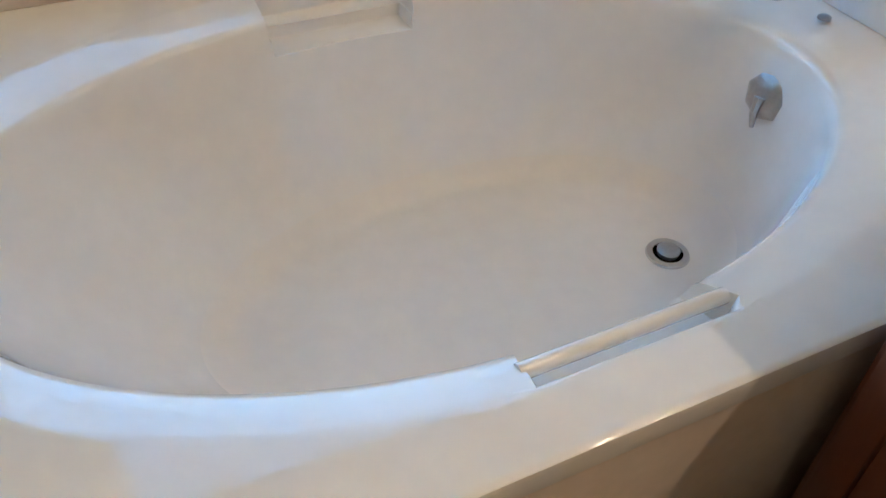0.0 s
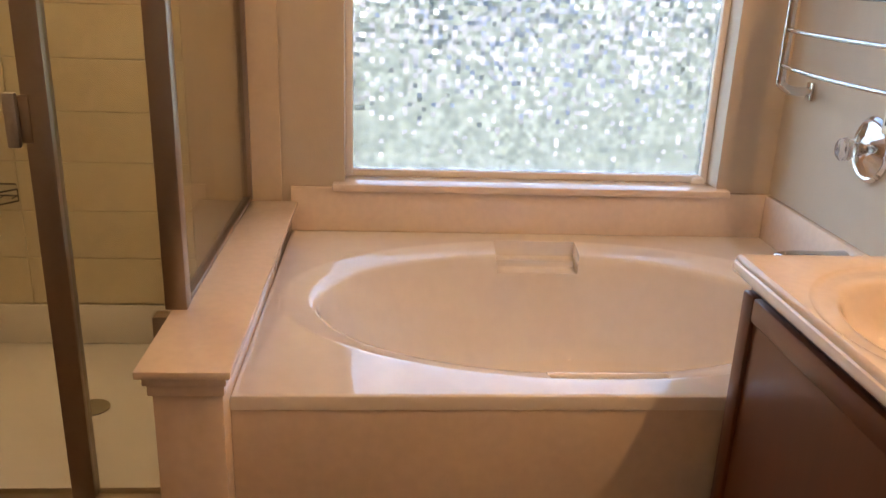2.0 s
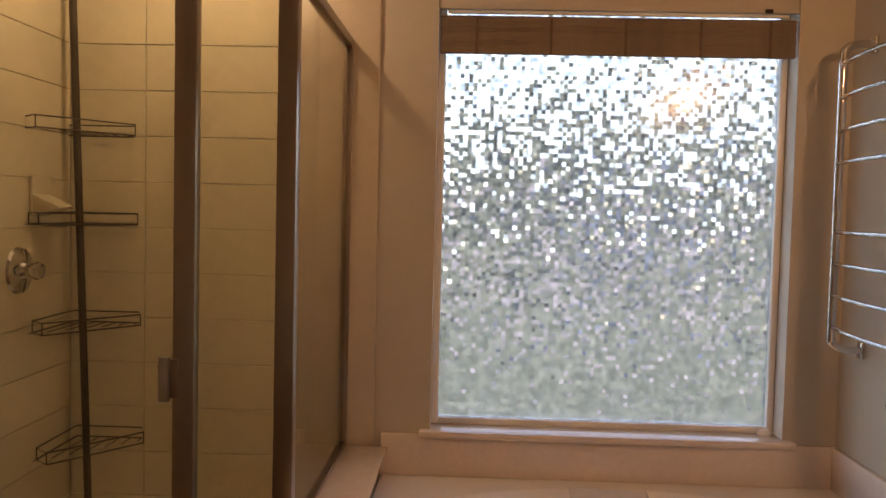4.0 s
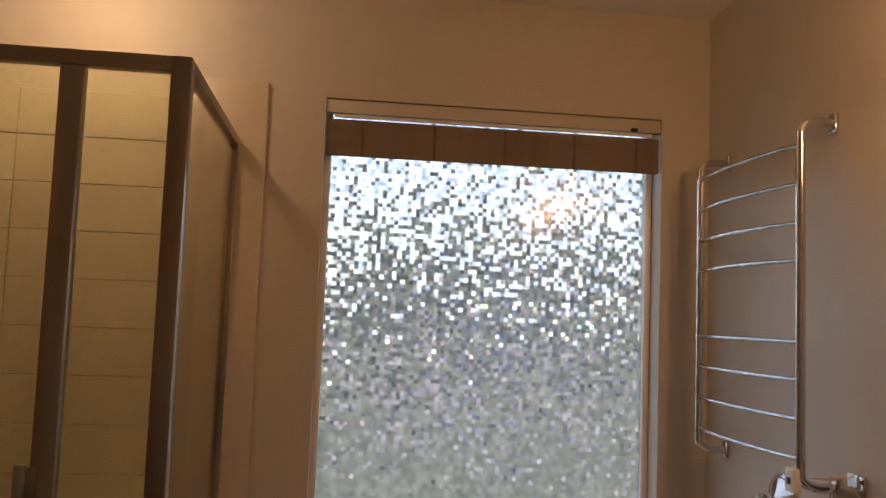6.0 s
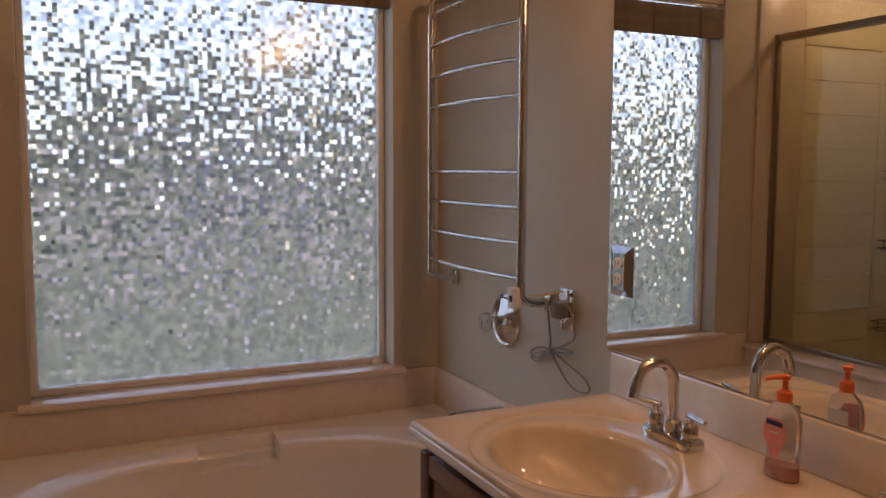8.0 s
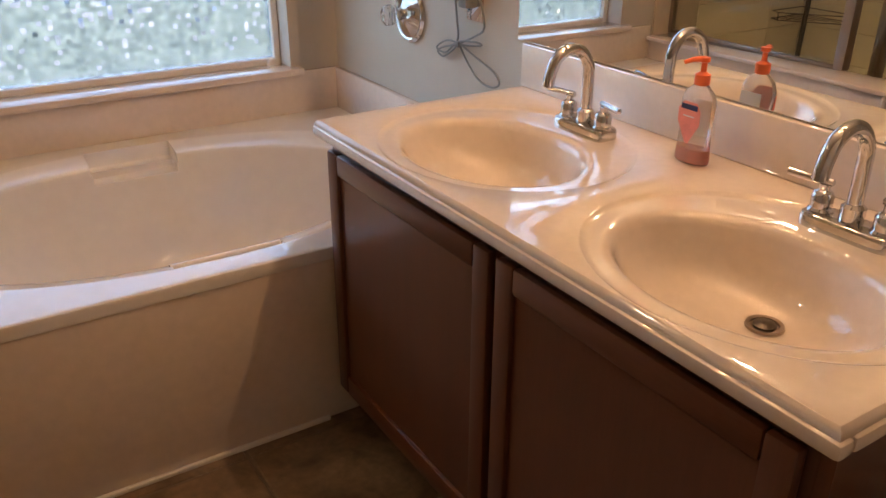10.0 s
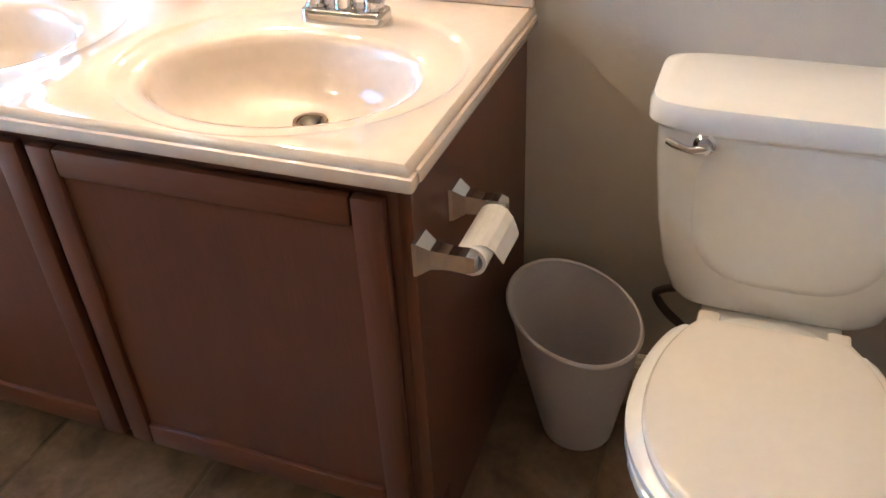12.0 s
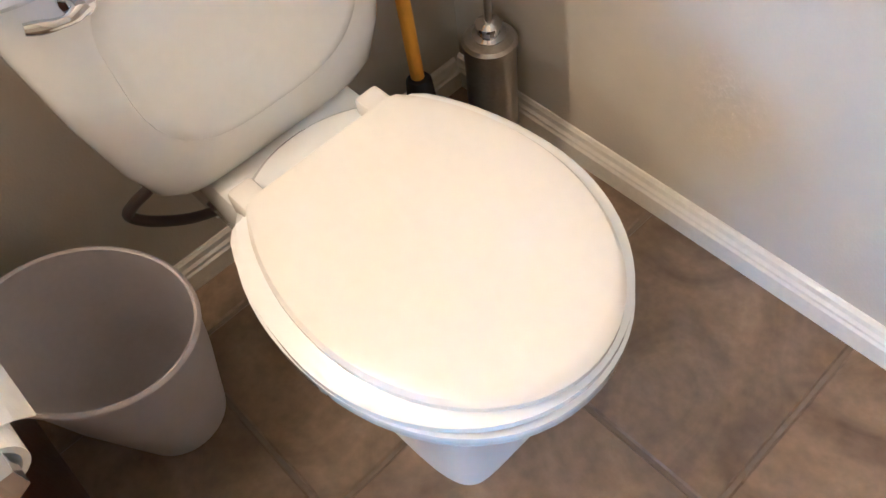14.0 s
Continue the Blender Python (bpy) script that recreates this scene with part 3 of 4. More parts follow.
# ---- light bar ----
BARZ, BARY = 1.935, -1.655
bar = thing("vanity_light", "chrome light bar with round clear glass bulbs above the mirror", "light fixture", (0, BARY, BARZ))
part("backplate", boxes((-.048, -.001, -.51, .51, -.05, .05), bevel=.004), CHROME, bar)
for i in range(6):
    y = -.42 + i * .168
    m = pose(-.048, y, 0, 0, -90, 0)
    sk = part("socket", lathe([(.021, 0), (.021, .022), (.017, .024)], m, 20), CHROME, bar)
    part("bulb", lathe([(.013, .022), (.018, .030), (.036, .046), (.0435, .070), (.038, .094), (.02, .109), (.002, .113)], m, 24), BULB_GLASS, sk, "round clear bulb").visible_shadow = False
    part("filament", lathe([(.003, .05), (.009, .060), (.010, .070), (.007, .080), (.002, .085)], m, 12), FILAMENT, sk).visible_shadow = False
    lamp("bulb_light", "POINT", Matrix.Translation((-.118, BARY + y, BARZ)), BULB_POWER, (1.0, .56, .31), .02)

# ---- toilet ----
def toilet():
    t = thing("toilet", "white two-piece toilet with the lid closed", "toilet", (-.35, -2.694, 0))
    O2 = Matrix.Translation((.35, 0, 0))
    def shape(cx, a, b, z, k=64, back=None, pw=2.1):
        pts = []
        for x, y, zz in ellipse(cx, 0, a, b, z, k, pw):
            pts.append((max(x, -9) if back is None else min(x, back), y, z))
        return pts
    tank = bmesh.new()
    rings = []
    for z, hx, hy, xc in ((.352, .068, .130, -.105), (.355, .080, .150, -.104), (.372, .089, .164, -.103), (.42, .095, .180, -.103), (.50, .098, .196, -.102), (.60, .101, .208, -.101), (.664, .102, .213, -.101)):
        rings.append(ellipse(xc, 0, hx, hy, z, 56, 5))
    part("tank", under(loft(tank, rings), O2), PORCELAIN, t)
    lid = loft(bmesh.new(), [ellipse(-.104, 0, .102, .216, .656, 56, 6), ellipse(-.104, 0, .106, .224, .663, 56, 6), ellipse(-.104, 0, .106, .224, .686, 56, 6), ellipse(-.104, 0, .102, .220, .696, 56, 6), ellipse(-.104, 0, .09, .206, .701, 56, 6)])
    part("tank_lid", under(lid, O2 @ Matrix.Translation((0, 0, .009))), PORCELAIN, t)
    bowl = loft(bmesh.new(), [shape(-.312, .240, .098, 0, pw=6), shape(-.312, .236, .095, .025, pw=6), shape(-.325, .215, .092, .11, pw=4.5), shape(-.365, .205, .112, .20, pw=3.2), shape(-.405, .210, .148, .28, pw=2.5), shape(-.425, .225, .172, .325), shape(-.430, .231, .179, .343), shape(-.430, .231, .179, .359), shape(-.425, .218, .168, .366)])
    part("bowl", under(bowl, O2), PORCELAIN, t)
    part("deck", under(boxes((-.30, -.06, -.108, .108, .26, .3515), bevel=.012), O2), PORCELAIN, t)

    def egg(w, z, grow=0.0, front=1.30, k=72):
        """A lid outline: rounder in front, drawn in and cut straight towards the hinges."""
        pts = []
        for q in range(k):
            c, v = math.cos(2 * math.pi * (q + .5) / k), math.sin(2 * math.pi * (q + .5) / k)
            pts.append((min(-.450 + (1.503 if c > 0 else front) * c * w, -.275 + grow), w * v, z))
        return pts
    part("seat", under(loft(bmesh.new(), [egg(.173, .3665, 0, 1.165), egg(.179, .370, 0, 1.165), egg(.179, .380, 0, 1.165), egg(.171, .3855, 0, 1.165)]), O2), PORCELAIN, t, "white plastic seat ring")
    part("seat_lid", under(loft(bmesh.new(), [egg(.153, .3862), egg(.158, .390), egg(.158, .398, .001), egg(.154, .4035, 0), egg(.146, .406, -.008), egg(.11, .4068, -.03)]), O2), SEAT, t, "closed white lid")
    for y in (-.092, .092):
        part("hinge", under(boxes((-.30, -.232, y - .017, y + .017, .3505, .3875), bevel=.006), O2), SEAT, t)
    relief = [[(x, f * h * math.copysign(abs(math.cos(a)) ** .6, math.cos(a)) * (1 + .12 * math.sin(a)), .545 + f * .125 * math.copysign(abs(math.sin(a)) ** .6, math.sin(a))) for a in (2 * math.pi * (i + .5) / 48 for i in range(48))] for x, f, h in ((-.188, 1.03, .140), (-.1985, 1.01, .140), (-.2020, .96, .140), (-.2034, .90, .140), (-.2036, .80, .140))]
    part("tank_relief", under(loft(bmesh.new(), relief), O2), PORCELAIN, t, "raised panel on the tank front")
    lv = lathe([(.016, 0), (.016, .004), (.011, .008), (.009, .020), (.004, .022)], Matrix.Translation((-.200, .138, .651)) @ pose(0, 0, 0, 0, -90, 0), 20)
    tube(arc([(-.216, .138, .650), (-.220, .153, .648), (-.221, .170, .652), (-.217, .189, .658)], 4), [.008, .0075, .007, .0065, .0055, .005, .0048, .005, .0055, .006, .0062, .0058, .005], 12, lv)
    part("flush_lever", under(lv, O2), CHROME, t, "chrome flush lever")
    return t


toilet()

# ---- waste bin ----
BX, BY = -.172, -2.402
can = thing("waste_bin", "grey plastic open waste bin with a slanted rim beside the vanity", "waste bin", (BX, BY, 0))


def bin_wall(f, r, lift=0.0, k=48):
    """A level of the bin, f from 0 at the foot to 1 at the slanted rim."""
    cx, cy = (-.194 - BX) * f, (-2.388 - BY) * f
    return [(cx + r * math.cos(q), cy + r * math.sin(q) * 1.03, (.304 + .108 * r * math.cos(q) + .312 * r * math.sin(q)) * f + lift) for q in (2 * math.pi * i / k for i in range(k))]


part("body", loft(bmesh.new(), [bin_wall(0, .060), bin_wall(.012, .064), bin_wall(.25, .077), bin_wall(.6, .096), bin_wall(.985, .1105), bin_wall(.985, .1085), bin_wall(.6, .094), bin_wall(.02, .060)]), CAN, can)
part("rim", loft(bmesh.new(), [bin_wall(.975, .1105), bin_wall(.97, .114), bin_wall(.99, .1155), bin_wall(1.0, .1145), bin_wall(1.008, .1115), bin_wall(1.0, .1085), bin_wall(.985, .1085)], False, False), CAN, can)


# ---- shower inside ----
def tile_wall(parent_ob, axis, rows, cols, place):
    """Large glazed tiles laid row on row; one mesh a size."""
    w, h = cols[1], .1495
    bm = bmesh.new()
    box(bm, -.0035, .0035, -w / 2 + .001, w / 2 - .001, -h / 2 + .001, h / 2 - .001, bevel=.0015, segs=1)
    me = bpy.data.meshes.new("wall_tile")
    bm.to_mesh(me)
    bm.free()
    me.materials.append(TILE)
    for r in range(rows):
        for c in range(cols[0]):
            ob = new("wall_tile", me)
            ob.parent = parent_ob
            ob.matrix_basis = place(c * w + w / 2, r * h + h / 2)


back = part("tile_bed_north", boxes((WEST, -1.78, -.006, 0, .08, 2.07)), GROUT, kind="structure", smooth=False, label="grout bed of the shower wall tiles")
side_bed = part("tile_bed_west", boxes((WEST, WEST + .006, SY - .02, -.0065, .08, 2.07)), GROUT, kind="structure", smooth=False, label="grout bed of the shower wall tiles")
tile_wall(back, 0, 12, (1, .50), lambda a, b: pose(-1.78 - a, -.0085, .208 + b, 0, 0, 90))
tile_wall(back, 0, 12, (1, .25), lambda a, b: pose(-2.28 - a, -.0085, .208 + b, 0, 0, 90))
tile_wall(side_bed, 0, 12, (2, .41), lambda a, b: pose(WEST + .0085, -.02 - a, .208 + b))
part("shower_panel", boxes((-1.7795, -1.512, -.012, 0, .08, 2.07), bevel=.003), PANEL, kind="structure", label="plain cream shower surround panel")
part("pan_cove", boxes((WEST + .001, LX0 + .018, -.022, -.0125, .0755, .205), (WEST + .0125, WEST + .022, SY + .0, -.023, .0755, .205), bevel=.003), WHITE_PLASTIC, kind="structure", label="raised edge of the shower pan")

sd = thing("shower_drain", "round chrome drain in the shower pan", "drain", (-1.98, -.42, .0755))
part("grate", lathe([(.045, 0), (.043, .003), (.012, .002)], k=28), CHROME, sd)
hd = thing("door_pull", "brushed metal pull handle on the shower door", "door handle", (-1.893, -.853, .938))
part("grip", boxes((-.012, .012, -.022, -.006, -.052, .052), bevel=.004), STEEL, hd)
part("mount", boxes((-.010, .030, -.006, .010, -.045, .045), bevel=.003), BRONZE, hd)

caddy = thing("corner_shower_caddy", "dark metal tension pole with wire corner shelves in the shower", "shower caddy", (-2.44, -.10, .0755))
part("pole", tube([(.022, 0, 0), (-.055, 0, CEIL - .0765)], .012, 16), WIRE, caddy)
for z in (1.475, 1.19, .865, .48):
    bmw = bmesh.new()
    for dz in (0, .035):
        tube([(-.075, .075, z + dz), (-.07, -.19, z + dz), (-.01, -.235, z + dz), (.20, .02, z + dz), (.17, .075, z + dz), (-.075, .075, z + dz)], .0026, 6, bmw)
    for q in range(7):
        f = q / 6
        tube([(-.07 + .24 * f, .075, z), (-.07 + .24 * f, -.22 + .25 * f + .01, z)], .0018, 6, bmw)
    for x, y in ((-.07, -.19), (-.01, -.235), (.20, .02)):
        tube([(x, y, z), (x, y, z + .035)], .0022, 6, bmw)
    bmesh.ops.transform(bmw, matrix=Matrix.Translation((.022 - .033 * z, 0, 0)) @ Matrix.Diagonal((.90, 1, 1, 1)), verts=bmw.verts)
    part("wire_shelf", bmw, WIRE, caddy)
dish = thing("soap_dish", "cream ceramic soap dish fixed to the shower tiles", "soap dish", (WEST + .012, -.22, 1.31))
part("back", boxes((0, .012, -.055, .055, -.02, .10), bevel=.004), TILE, dish)
part("tray", loft(bmesh.new(), [[(.012, -.05, -.012), (.012, .05, -.012), (.03, .045, -.010), (.03, -.045, -.010)], [(.012, -.055, .01), (.012, .055, .01), (.085, .045, .004), (.085, -.045, .004)], [(.012, -.055, .045), (.012, .055, .045), (.088, .045, .010), (.088, -.045, .010)]]), TILE, dish)
sv = thing("shower_valve", "chrome shower valve with a round knob on the tiles", "shower valve", (WEST + .012, -.33, 1.13))
part("escutcheon", lathe([(.07, 0), (.066, .008), (.03, .018), (.024, .03)], pose(0, 0, 0, 0, 90, 0), 32), CHROME, sv)
part("knob", lathe([(.015, .03), (.022, .04), (.027, .055), (.022, .070), (.006, .074)], pose(0, 0, 0, 0, 90, 0), 24), ACRYL_CLEAR, sv)

# ---- ceiling light over the shower ----
cl = thing("ceiling_light", "round white ceiling light over the shower", "ceiling light", (-2.03, -.42, CEIL))
part("trim_ring", lathe([(.085, 0), (.085, -.006), (.07, -.012), (.062, -.004)][::-1], k=32), WHITE_PLASTIC, cl)
part("lens", lathe([(.06, -.005), (.045, -.013), (.002, -.016)], k=32), LENS, cl).visible_shadow = False
lamp("ceiling_lamp", "POINT", Matrix.Translation((-2.03, -.42, CEIL - .05)), CEILING_POWER, (1.0, .74, .50), .04)

# ---- heated towel rack ----
rack = thing("towel_rack", "chrome heated towel rack with bowed bars above the tub", "towel rack", (0, -.45, 1.40))
orr = Matrix.Translation((0, .45, -1.40))
for y in (-.155, -.745):
    part("upright", under(tube(arc([(-.004, y, 1.862), (-.055, y, 1.862), (-.092, y, 1.845), (-.097, y, 1.79), (-.097, y, 1.5), (-.097, y, 1.2), (-.097, y, .99), (-.092, y, .955), (-.055, y, .938), (-.004, y, .938)], 5), .0125, 16), orr), CHROME, rack)
    for z in (1.862, .938):
        part("wall_flange", under(boxes((-.012, -.0005, y - .016, y + .016, z - .026, z + .026), bevel=.004), orr), CHROME, rack)
for z in (1.80, 1.70, 1.60, 1.504, 1.297, 1.202, 1.105, 1.008):
    part("bar", under(tube(arc([(-.099, -.158, z), (-.118, -.27, z), (-.128, -.45, z), (-.118, -.63, z), (-.099, -.742, z)], 5), .0062, 12), orr), CHROME, rack)
sw = part("switch_box", under(boxes((-.122, -.098, -.755, -.715, .925, .985), bevel=.004), orr), WHITE_PLASTIC, rack, "white switch plate")
part("switch", under(boxes((-.125, -.1225, -.743, -.730, .945, .962)), orr), DARK, sw, "black rocker switch", smooth=False)
tag = part("paper_tag", under(loft(bmesh.new(), [[(-.10, -.79, .968), (-.04, -.80, .972), (-.04, -.80, .9735), (-.10, -.79, .9695)], [(-.09, -.87, .978), (-.03, -.86, .985), (-.03, -.86, .9865), (-.09, -.87, .9795)]]), orr), KRAFT, rack, "kraft paper tag")
plug = thing("power_plug", "grey plug in a wall outlet under the towel rack", "plug", (-.001, -.83, .93))
part("plate", boxes((-.006, 0, -.035, .035, -.057, .057), bevel=.003), CHROME, plug)
part("body", boxes((-.045, -.0062, -.018, .018, -.022, .022), bevel=.006), GREY_PLASTIC, plug)
cp = [(-.03, -.775, .94), (-.022, -.775, .87), (-.018, -.775, .80), (-.020, -.76, .765), (-.016, -.70, .735), (-.014, -.67, .71), (-.014, -.70, .695), (-.018, -.76, .75), (-.022, -.79, .785), (-.018, -.86, .80),
      (-.014, -.875, .79), (-.018, -.82, .775), (-.02, -.765, .765), (-.016, -.71, .715), (-.014, -.665, .725), (-.016, -.72, .77), (-.02, -.79, .77), (-.016, -.86, .735), (-.013, -.93, .70), (-.013, -.955, .66),
      (-.013, -.92, .635), (-.013, -.86, .65), (-.016, -.80, .73), (-.018, -.79, .775), (-.018, -.85, .82), (-.02, -.895, .87), (-.025, -.875, .94), (-.030, -.84, .945)]
cable = part("power_cord", under(tube(arc([(x, y, .87 - (.87 - z) * .62 if z < .87 else z) for x, y, z in cp], 5), .0028, 8), orr), GREY_PLASTIC, rack, "thin grey cord tied in loops")
part("tie", under(boxes((-.026, -.014, -.788, -.768, .800, .815), bevel=.003), orr), GREY_PLASTIC, cable, "twist tie")

# ---- tub filler ----
tv = thing("tub_valve", "chrome tub valve with a clear faceted knob on the wall", "tub valve", (0, -.502, .845))
part("escutcheon", lathe([(.082, .0005), (.082, .006), (.074, .012), (.068, .010), (.05, .016), (.030, .024), (.022, .028)], pose(0, 0, 0, 0, -90, 0), 40), CHROME, tv)
part("stem", lathe([(.017, .02), (.017, .05), (.012, .055)], pose(0, 0, 0, 0, -90, 0), 20), CHROME, tv)
part("knob", lathe([(.012, .052), (.026, .058), (.030, .068), (.028, .082), (.020, .088), (.004, .089)], pose(0, 0, 0, 0, -90, 0), 10), ACRYL_CLEAR, tv, "clear faceted knob")
sp = thing("tub_spout", "chrome tub spout over the rim", "tub spout", (-.02, -.51, .556))
prof = bmesh.new()
rings = []
for x, hy, hz, dz in ((0, .026, .026, 0), (-.01, .026, .026, 0), (-.05, .024, .022, .001), (-.12, .024, .023, .002), (-.165, .024, .024, -.002), (-.183, .021, .021, -.006), (-.190, .014, .014, -.009)):
    rings.append([(x, hy * math.copysign(abs(math.cos(a)) ** .7, math.cos(a)), dz + hz * math.copysign(abs(math.sin(a)) ** .7, math.sin(a))) for a in (2 * math.pi * (i + .5) / 32 for i in range(32))])
part("body", loft(prof, rings), CHROME, sp)
part("mouth", lathe([(.017, -.030), (.018, -.02), (.018, .0)], Matrix.Translation((-.162, 0, -.012)), 20), CHROME, sp)
db = thing("deck_button", "small dark chrome button on the tub deck", "button", (-.062, -.519, DECK))
part("cap", lathe([(.011, 0), (.011, .003), (.007, .006), (.001, .007)], k=20), STEEL, db)

# ---- outlet in the mirror ----
ol = thing("wall_outlet", "shiny chrome double outlet plate over the mirror edge", "outlet", (-.006, -1.068, 1.061))
pl = loft(bmesh.new(), [[(-.0005, -.040, -.060), (-.0005, .040, -.060), (-.0005, .040, .060), (-.0005, -.040, .060)], [(-.003, -.040, -.060), (-.003, .040, -.060), (-.003, .040, .060), (-.003, -.040, .060)], [(-.012, -.022, -.043), (-.012, .022, -.043), (-.012, .022, .043), (-.012, -.022, .043)]])
part("plate", pl, CHROME, ol, smooth=False)
for dz in (-.0195, .0195):
    so2 = part("socket", lathe([(.0145, 0), (.0145, .002), (.012, .003)], Matrix.Translation((-.0122, 0, dz)) @ pose(0, 0, 0, 0, -90, 0), 24), WHITE_PLASTIC, ol, "white outlet face")
    for dy in (-.005, .005):
        part("slot", boxes((-.0158, -.0153, dy - .001, dy + .001, dz - .002, dz + .006)), DARK, so2, smooth=False)

# ---- soap bottle ----
sb = thing("soap_bottle", "clear plastic pump bottle of pink soap with an orange pump", "soap bottle", (-.085, -1.640, CT))
def oval(hx, hy, z, k=32):
    return [(hx * math.cos(2 * math.pi * i / k), hy * math.sin(2 * math.pi * i / k), z) for i in range(k)]
part("bottle", loft(bmesh.new(), [oval(.019, .033, .001), oval(.021, .036, .006), oval(.020, .034, .035), oval(.019, .031, .075), oval(.021, .035, .11), oval(.018, .030, .125), oval(.012, .015, .138), oval(.010, .010, .142)]), BOTTLE, sb, "clear bottle body")
part("soap", loft(bmesh.new(), [oval(.018, .032, .003), oval(.0195, .0345, .007), oval(.019, .033, .028)]), SOAP, sb, "pink liquid soap")
lb = part("label", loft(bmesh.new(), [[(-.0212, -.014, .112), (-.0212, .014, .112), (-.0206, .014, .112), (-.0206, -.014, .112)], [(-.0222, -.024, .098), (-.0222, .024, .098), (-.0214, .024, .098), (-.0214, -.024, .098)], [(-.0212, -.024, .075), (-.0212, .024, .075), (-.0204, .024, .075), (-.0204, -.024, .075)], [(-.0212, -.003, .038), (-.0212, .003, .038), (-.0204, .003, .038), (-.0204, -.003, .038)]]), LABEL, sb, "pink heart shaped label", smooth=False)
part("name_bar", boxes((-.0232, -.0224, -.018, .018, .099, .108)), NAVY, lb, "dark blue name bar", smooth=False)
part("back_label", boxes((.0208, .0216, -.022, .022, .045, .108)), PAPER, sb, "white back label", smooth=False)
part("text_bar", boxes((-.0226, -.0222, -.012, .012, .086, .088)), WHITE_PLASTIC, lb, smooth=False)
pc = lathe([(.0125, .140), (.0135, .142), (.0135, .158), (.008, .161), (.005, .163), (.005, .178), (.009, .180), (.009, .187), (.002, .188)], k=20)
part("pump", pc, ORANGE, sb, "orange pump")
part("nozzle", tube([(0, 0, .184), (-.02, .008, .184), (-.034, .014, .180)], [.0055, .0045, .0035], 10), ORANGE, sb, "orange nozzle")

# ---- paper holder on the vanity side ----
th = thing("toilet_paper_holder", "chrome two-post toilet paper holder on the vanity side", "toilet paper holder", (-.447, -2.244, .614))
PY = -.064
for x in (-.066, .066):
    pr = loft(bmesh.new(), [[(x + sx * w, y, sz * h + dz) for sx, sz in ((-1, -1), (1, -1), (1, 1), (-1, 1))] for y, w, h, dz in ((-.0008, .019, .025, 0), (-.006, .018, .024, 0), (-.022, .012, .014, 0), (-.045, .010, .012, 0), (PY - .004, .010, .013, 0), (PY - .014, .008, .010, 0))])
    part("post", pr, CHROME, th, smooth=False)
part("spindle", tube([(-.062, PY, 0), (.062, PY, 0)], .006, 12), CHROME, th)
tr = thing("toilet_paper_roll", "nearly used white toilet paper roll on its holder", "toilet paper", (-.447, -2.244 + PY, .6030))
paper = bmesh.new()
K = 28
for ro, ri in ((.0220, .0170),):
    out_r = [[(x, ro * math.cos(2 * math.pi * i / K), ro * math.sin(2 * math.pi * i / K)) for i in range(K)] for x in (-.052, .052)]
    in_r = [[(x, ri * math.cos(2 * math.pi * i / K), ri * math.sin(2 * math.pi * i / K)) for i in range(K)] for x in (.052, -.052)]
    rr = out_r + in_r
    vs = [[paper.verts.new(p) for p in q] for q in rr]
    for a, b in zip(vs, vs[1:] + vs[:1]):
        for i in range(K):
            paper.faces.new((a[i], a[(i + 1) % K], b[(i + 1) % K], b[i]))
part("roll", paper, PAPER, tr)
flap_pts = [(0, 0, .0222), (0, -.009, .0218), (0, -.018, .017), (0, -.026, .006), (0, -.031, -.008), (0, -.034, -.019)]
fl = loft(bmesh.new(), [[(-.051 + (.03 * k_ / 5), p[1], p[2]), (.051, p[1], p[2] - .004 * k_ / 5), (.051, p[1] - .0008, p[2] + .0008), (-.051 + (.03 * k_ / 5), p[1] - .0008, p[2] + .0008)] for k_, p in enumerate(flap_pts)])
part("loose_sheet", fl, PAPER, tr, "torn loose end", smooth=False)

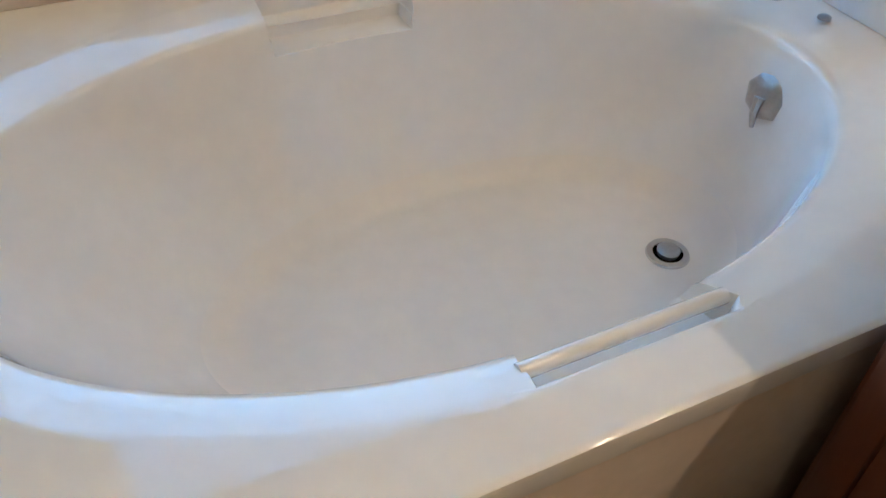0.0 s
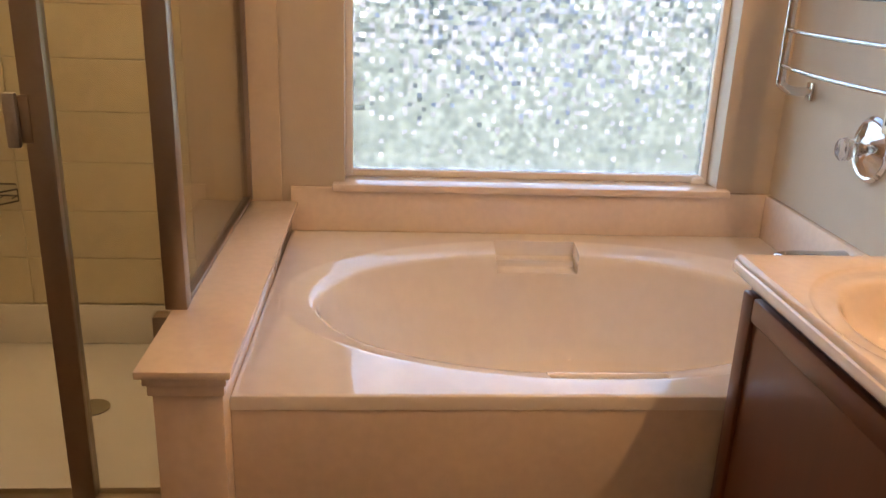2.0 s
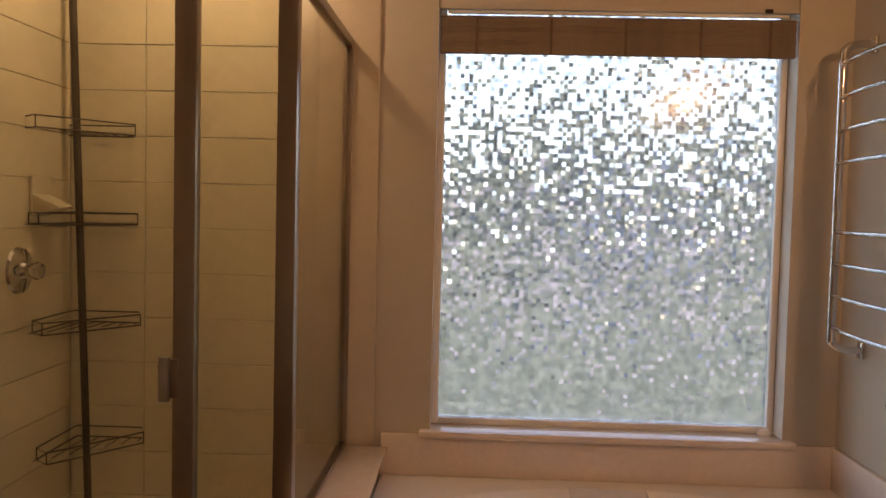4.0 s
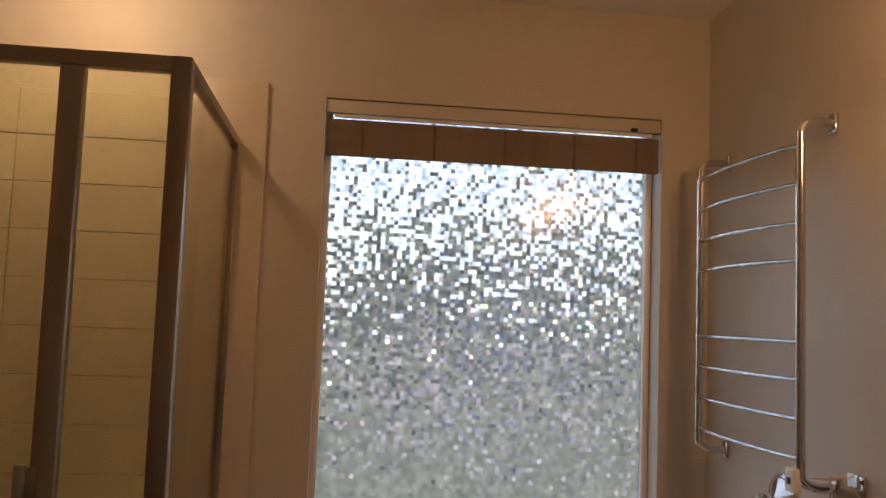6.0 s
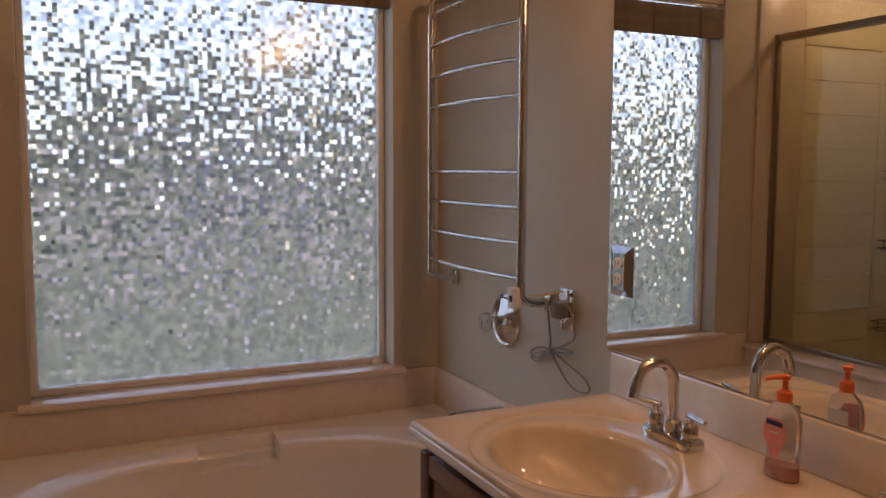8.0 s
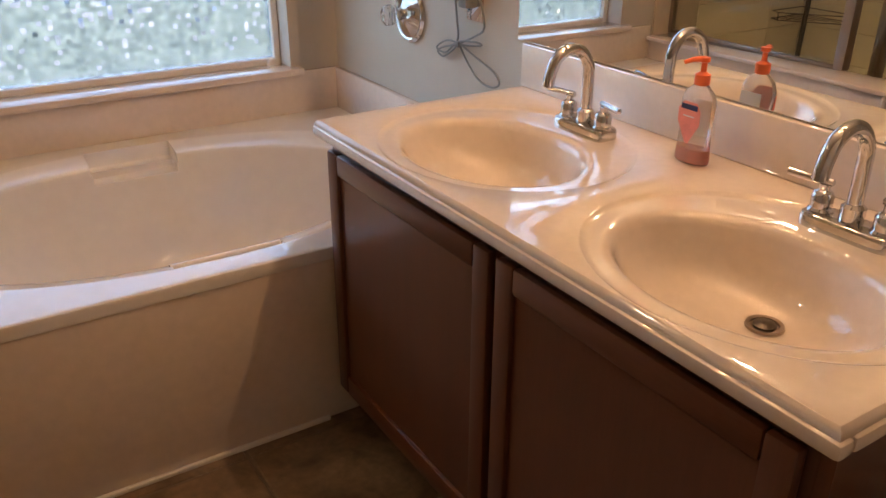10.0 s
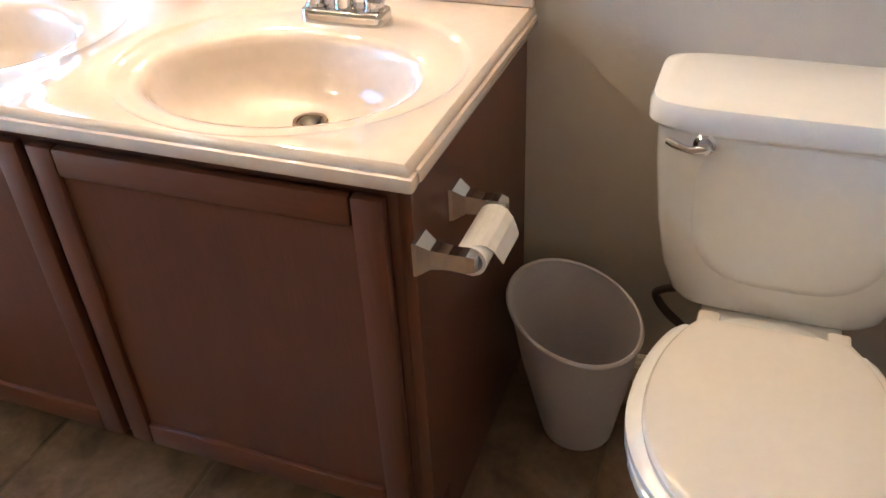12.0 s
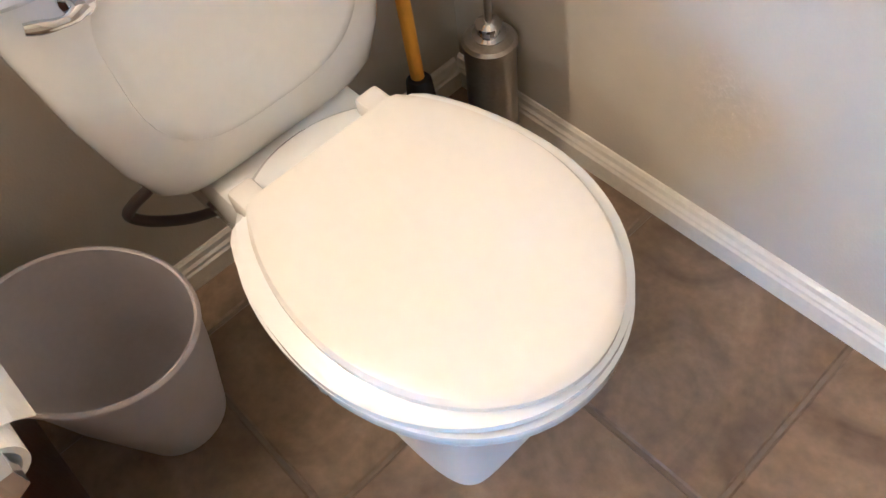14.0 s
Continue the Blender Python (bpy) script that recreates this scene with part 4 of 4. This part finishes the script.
# ---- behind the toilet ----
hs = thing("supply_hose", "dark braided water supply hose behind the toilet", "hose", (-.06, -2.56, .13))
part("hose", under(tube(arc([(-.10, -2.572, .36), (-.092, -2.548, .318), (-.076, -2.520, .292), (-.066, -2.508, .270), (-.066, -2.528, .238), (-.070, -2.570, .205), (-.055, -2.612, .168)], 5), .0078, 12), Matrix.Translation((.06, 2.56, -.13))), HOSE, hs)
part("stop_valve", under(tube([(-.001, -2.615, .165), (-.06, -2.615, .165)], .010, 12), Matrix.Translation((.06, 2.56, -.13))), CHROME, hs, "chrome stop valve")
pg = thing("plunger", "black rubber plunger with a yellow handle leaning on the wall", "plunger", (-.095, -2.968, 0))
part("cup", lathe([(.068, 0), (.073, .01), (.071, .055), (.060, .09), (.036, .115), (.024, .13), (.020, .18), (.016, .185)], k=32), RUBBER, pg)
part("handle", tube([(0, 0, .15), (.052, -.022, .64)], .011, 14), YELLOW, pg, "yellow handle")
br = thing("toilet_brush", "brushed steel toilet brush canister in the corner", "toilet brush", (-.150, -3.068, 0))
part("canister", lathe([(.040, 0), (.042, .004), (.040, .008), (.040, .212), (.0425, .214), (.0425, .224), (.038, .229), (.024, .232)], k=36), STEEL, br)
part("lid", lathe([(.024, .231), (.026, .236), (.017, .240), (.016, .246), (.020, .250), (.020, .255), (.012, .259), (.006, .262)], k=24), CHROME, br)
part("brush_handle", lathe([(.006, .258), (.006, .335), (.010, .338), (.012, .345), (.012, .356), (.008, .364), (.001, .367)], k=16), STEEL, br)

# ---- floor tiles ----
PITCH = .345
def tiles(parent_name):
    bm = bmesh.new()
    box(bm, -.169, .169, -.169, .169, -.006, 0, bevel=.003, segs=1)
    me = bpy.data.meshes.new("floor_tile")
    bm.to_mesh(me)
    bm.free()
    me.materials.append(FLOOR_TILE)
    floor = bpy.data.objects["floor"]
    nx, ny = 9, 10
    for i in range(nx):
        for j in range(ny):
            cx, cy = -.436 + PITCH * (i - 6.5), -2.46 + PITCH * (j - 2.5)
            if cx - .169 < WEST - .0 or cx > .2 or cy < SOUTH - .2 or cy > .2:
                continue
            ob = new("floor_tile", me)
            ob.location = (cx, cy, .0)
            ob.parent = floor


tiles("floor")
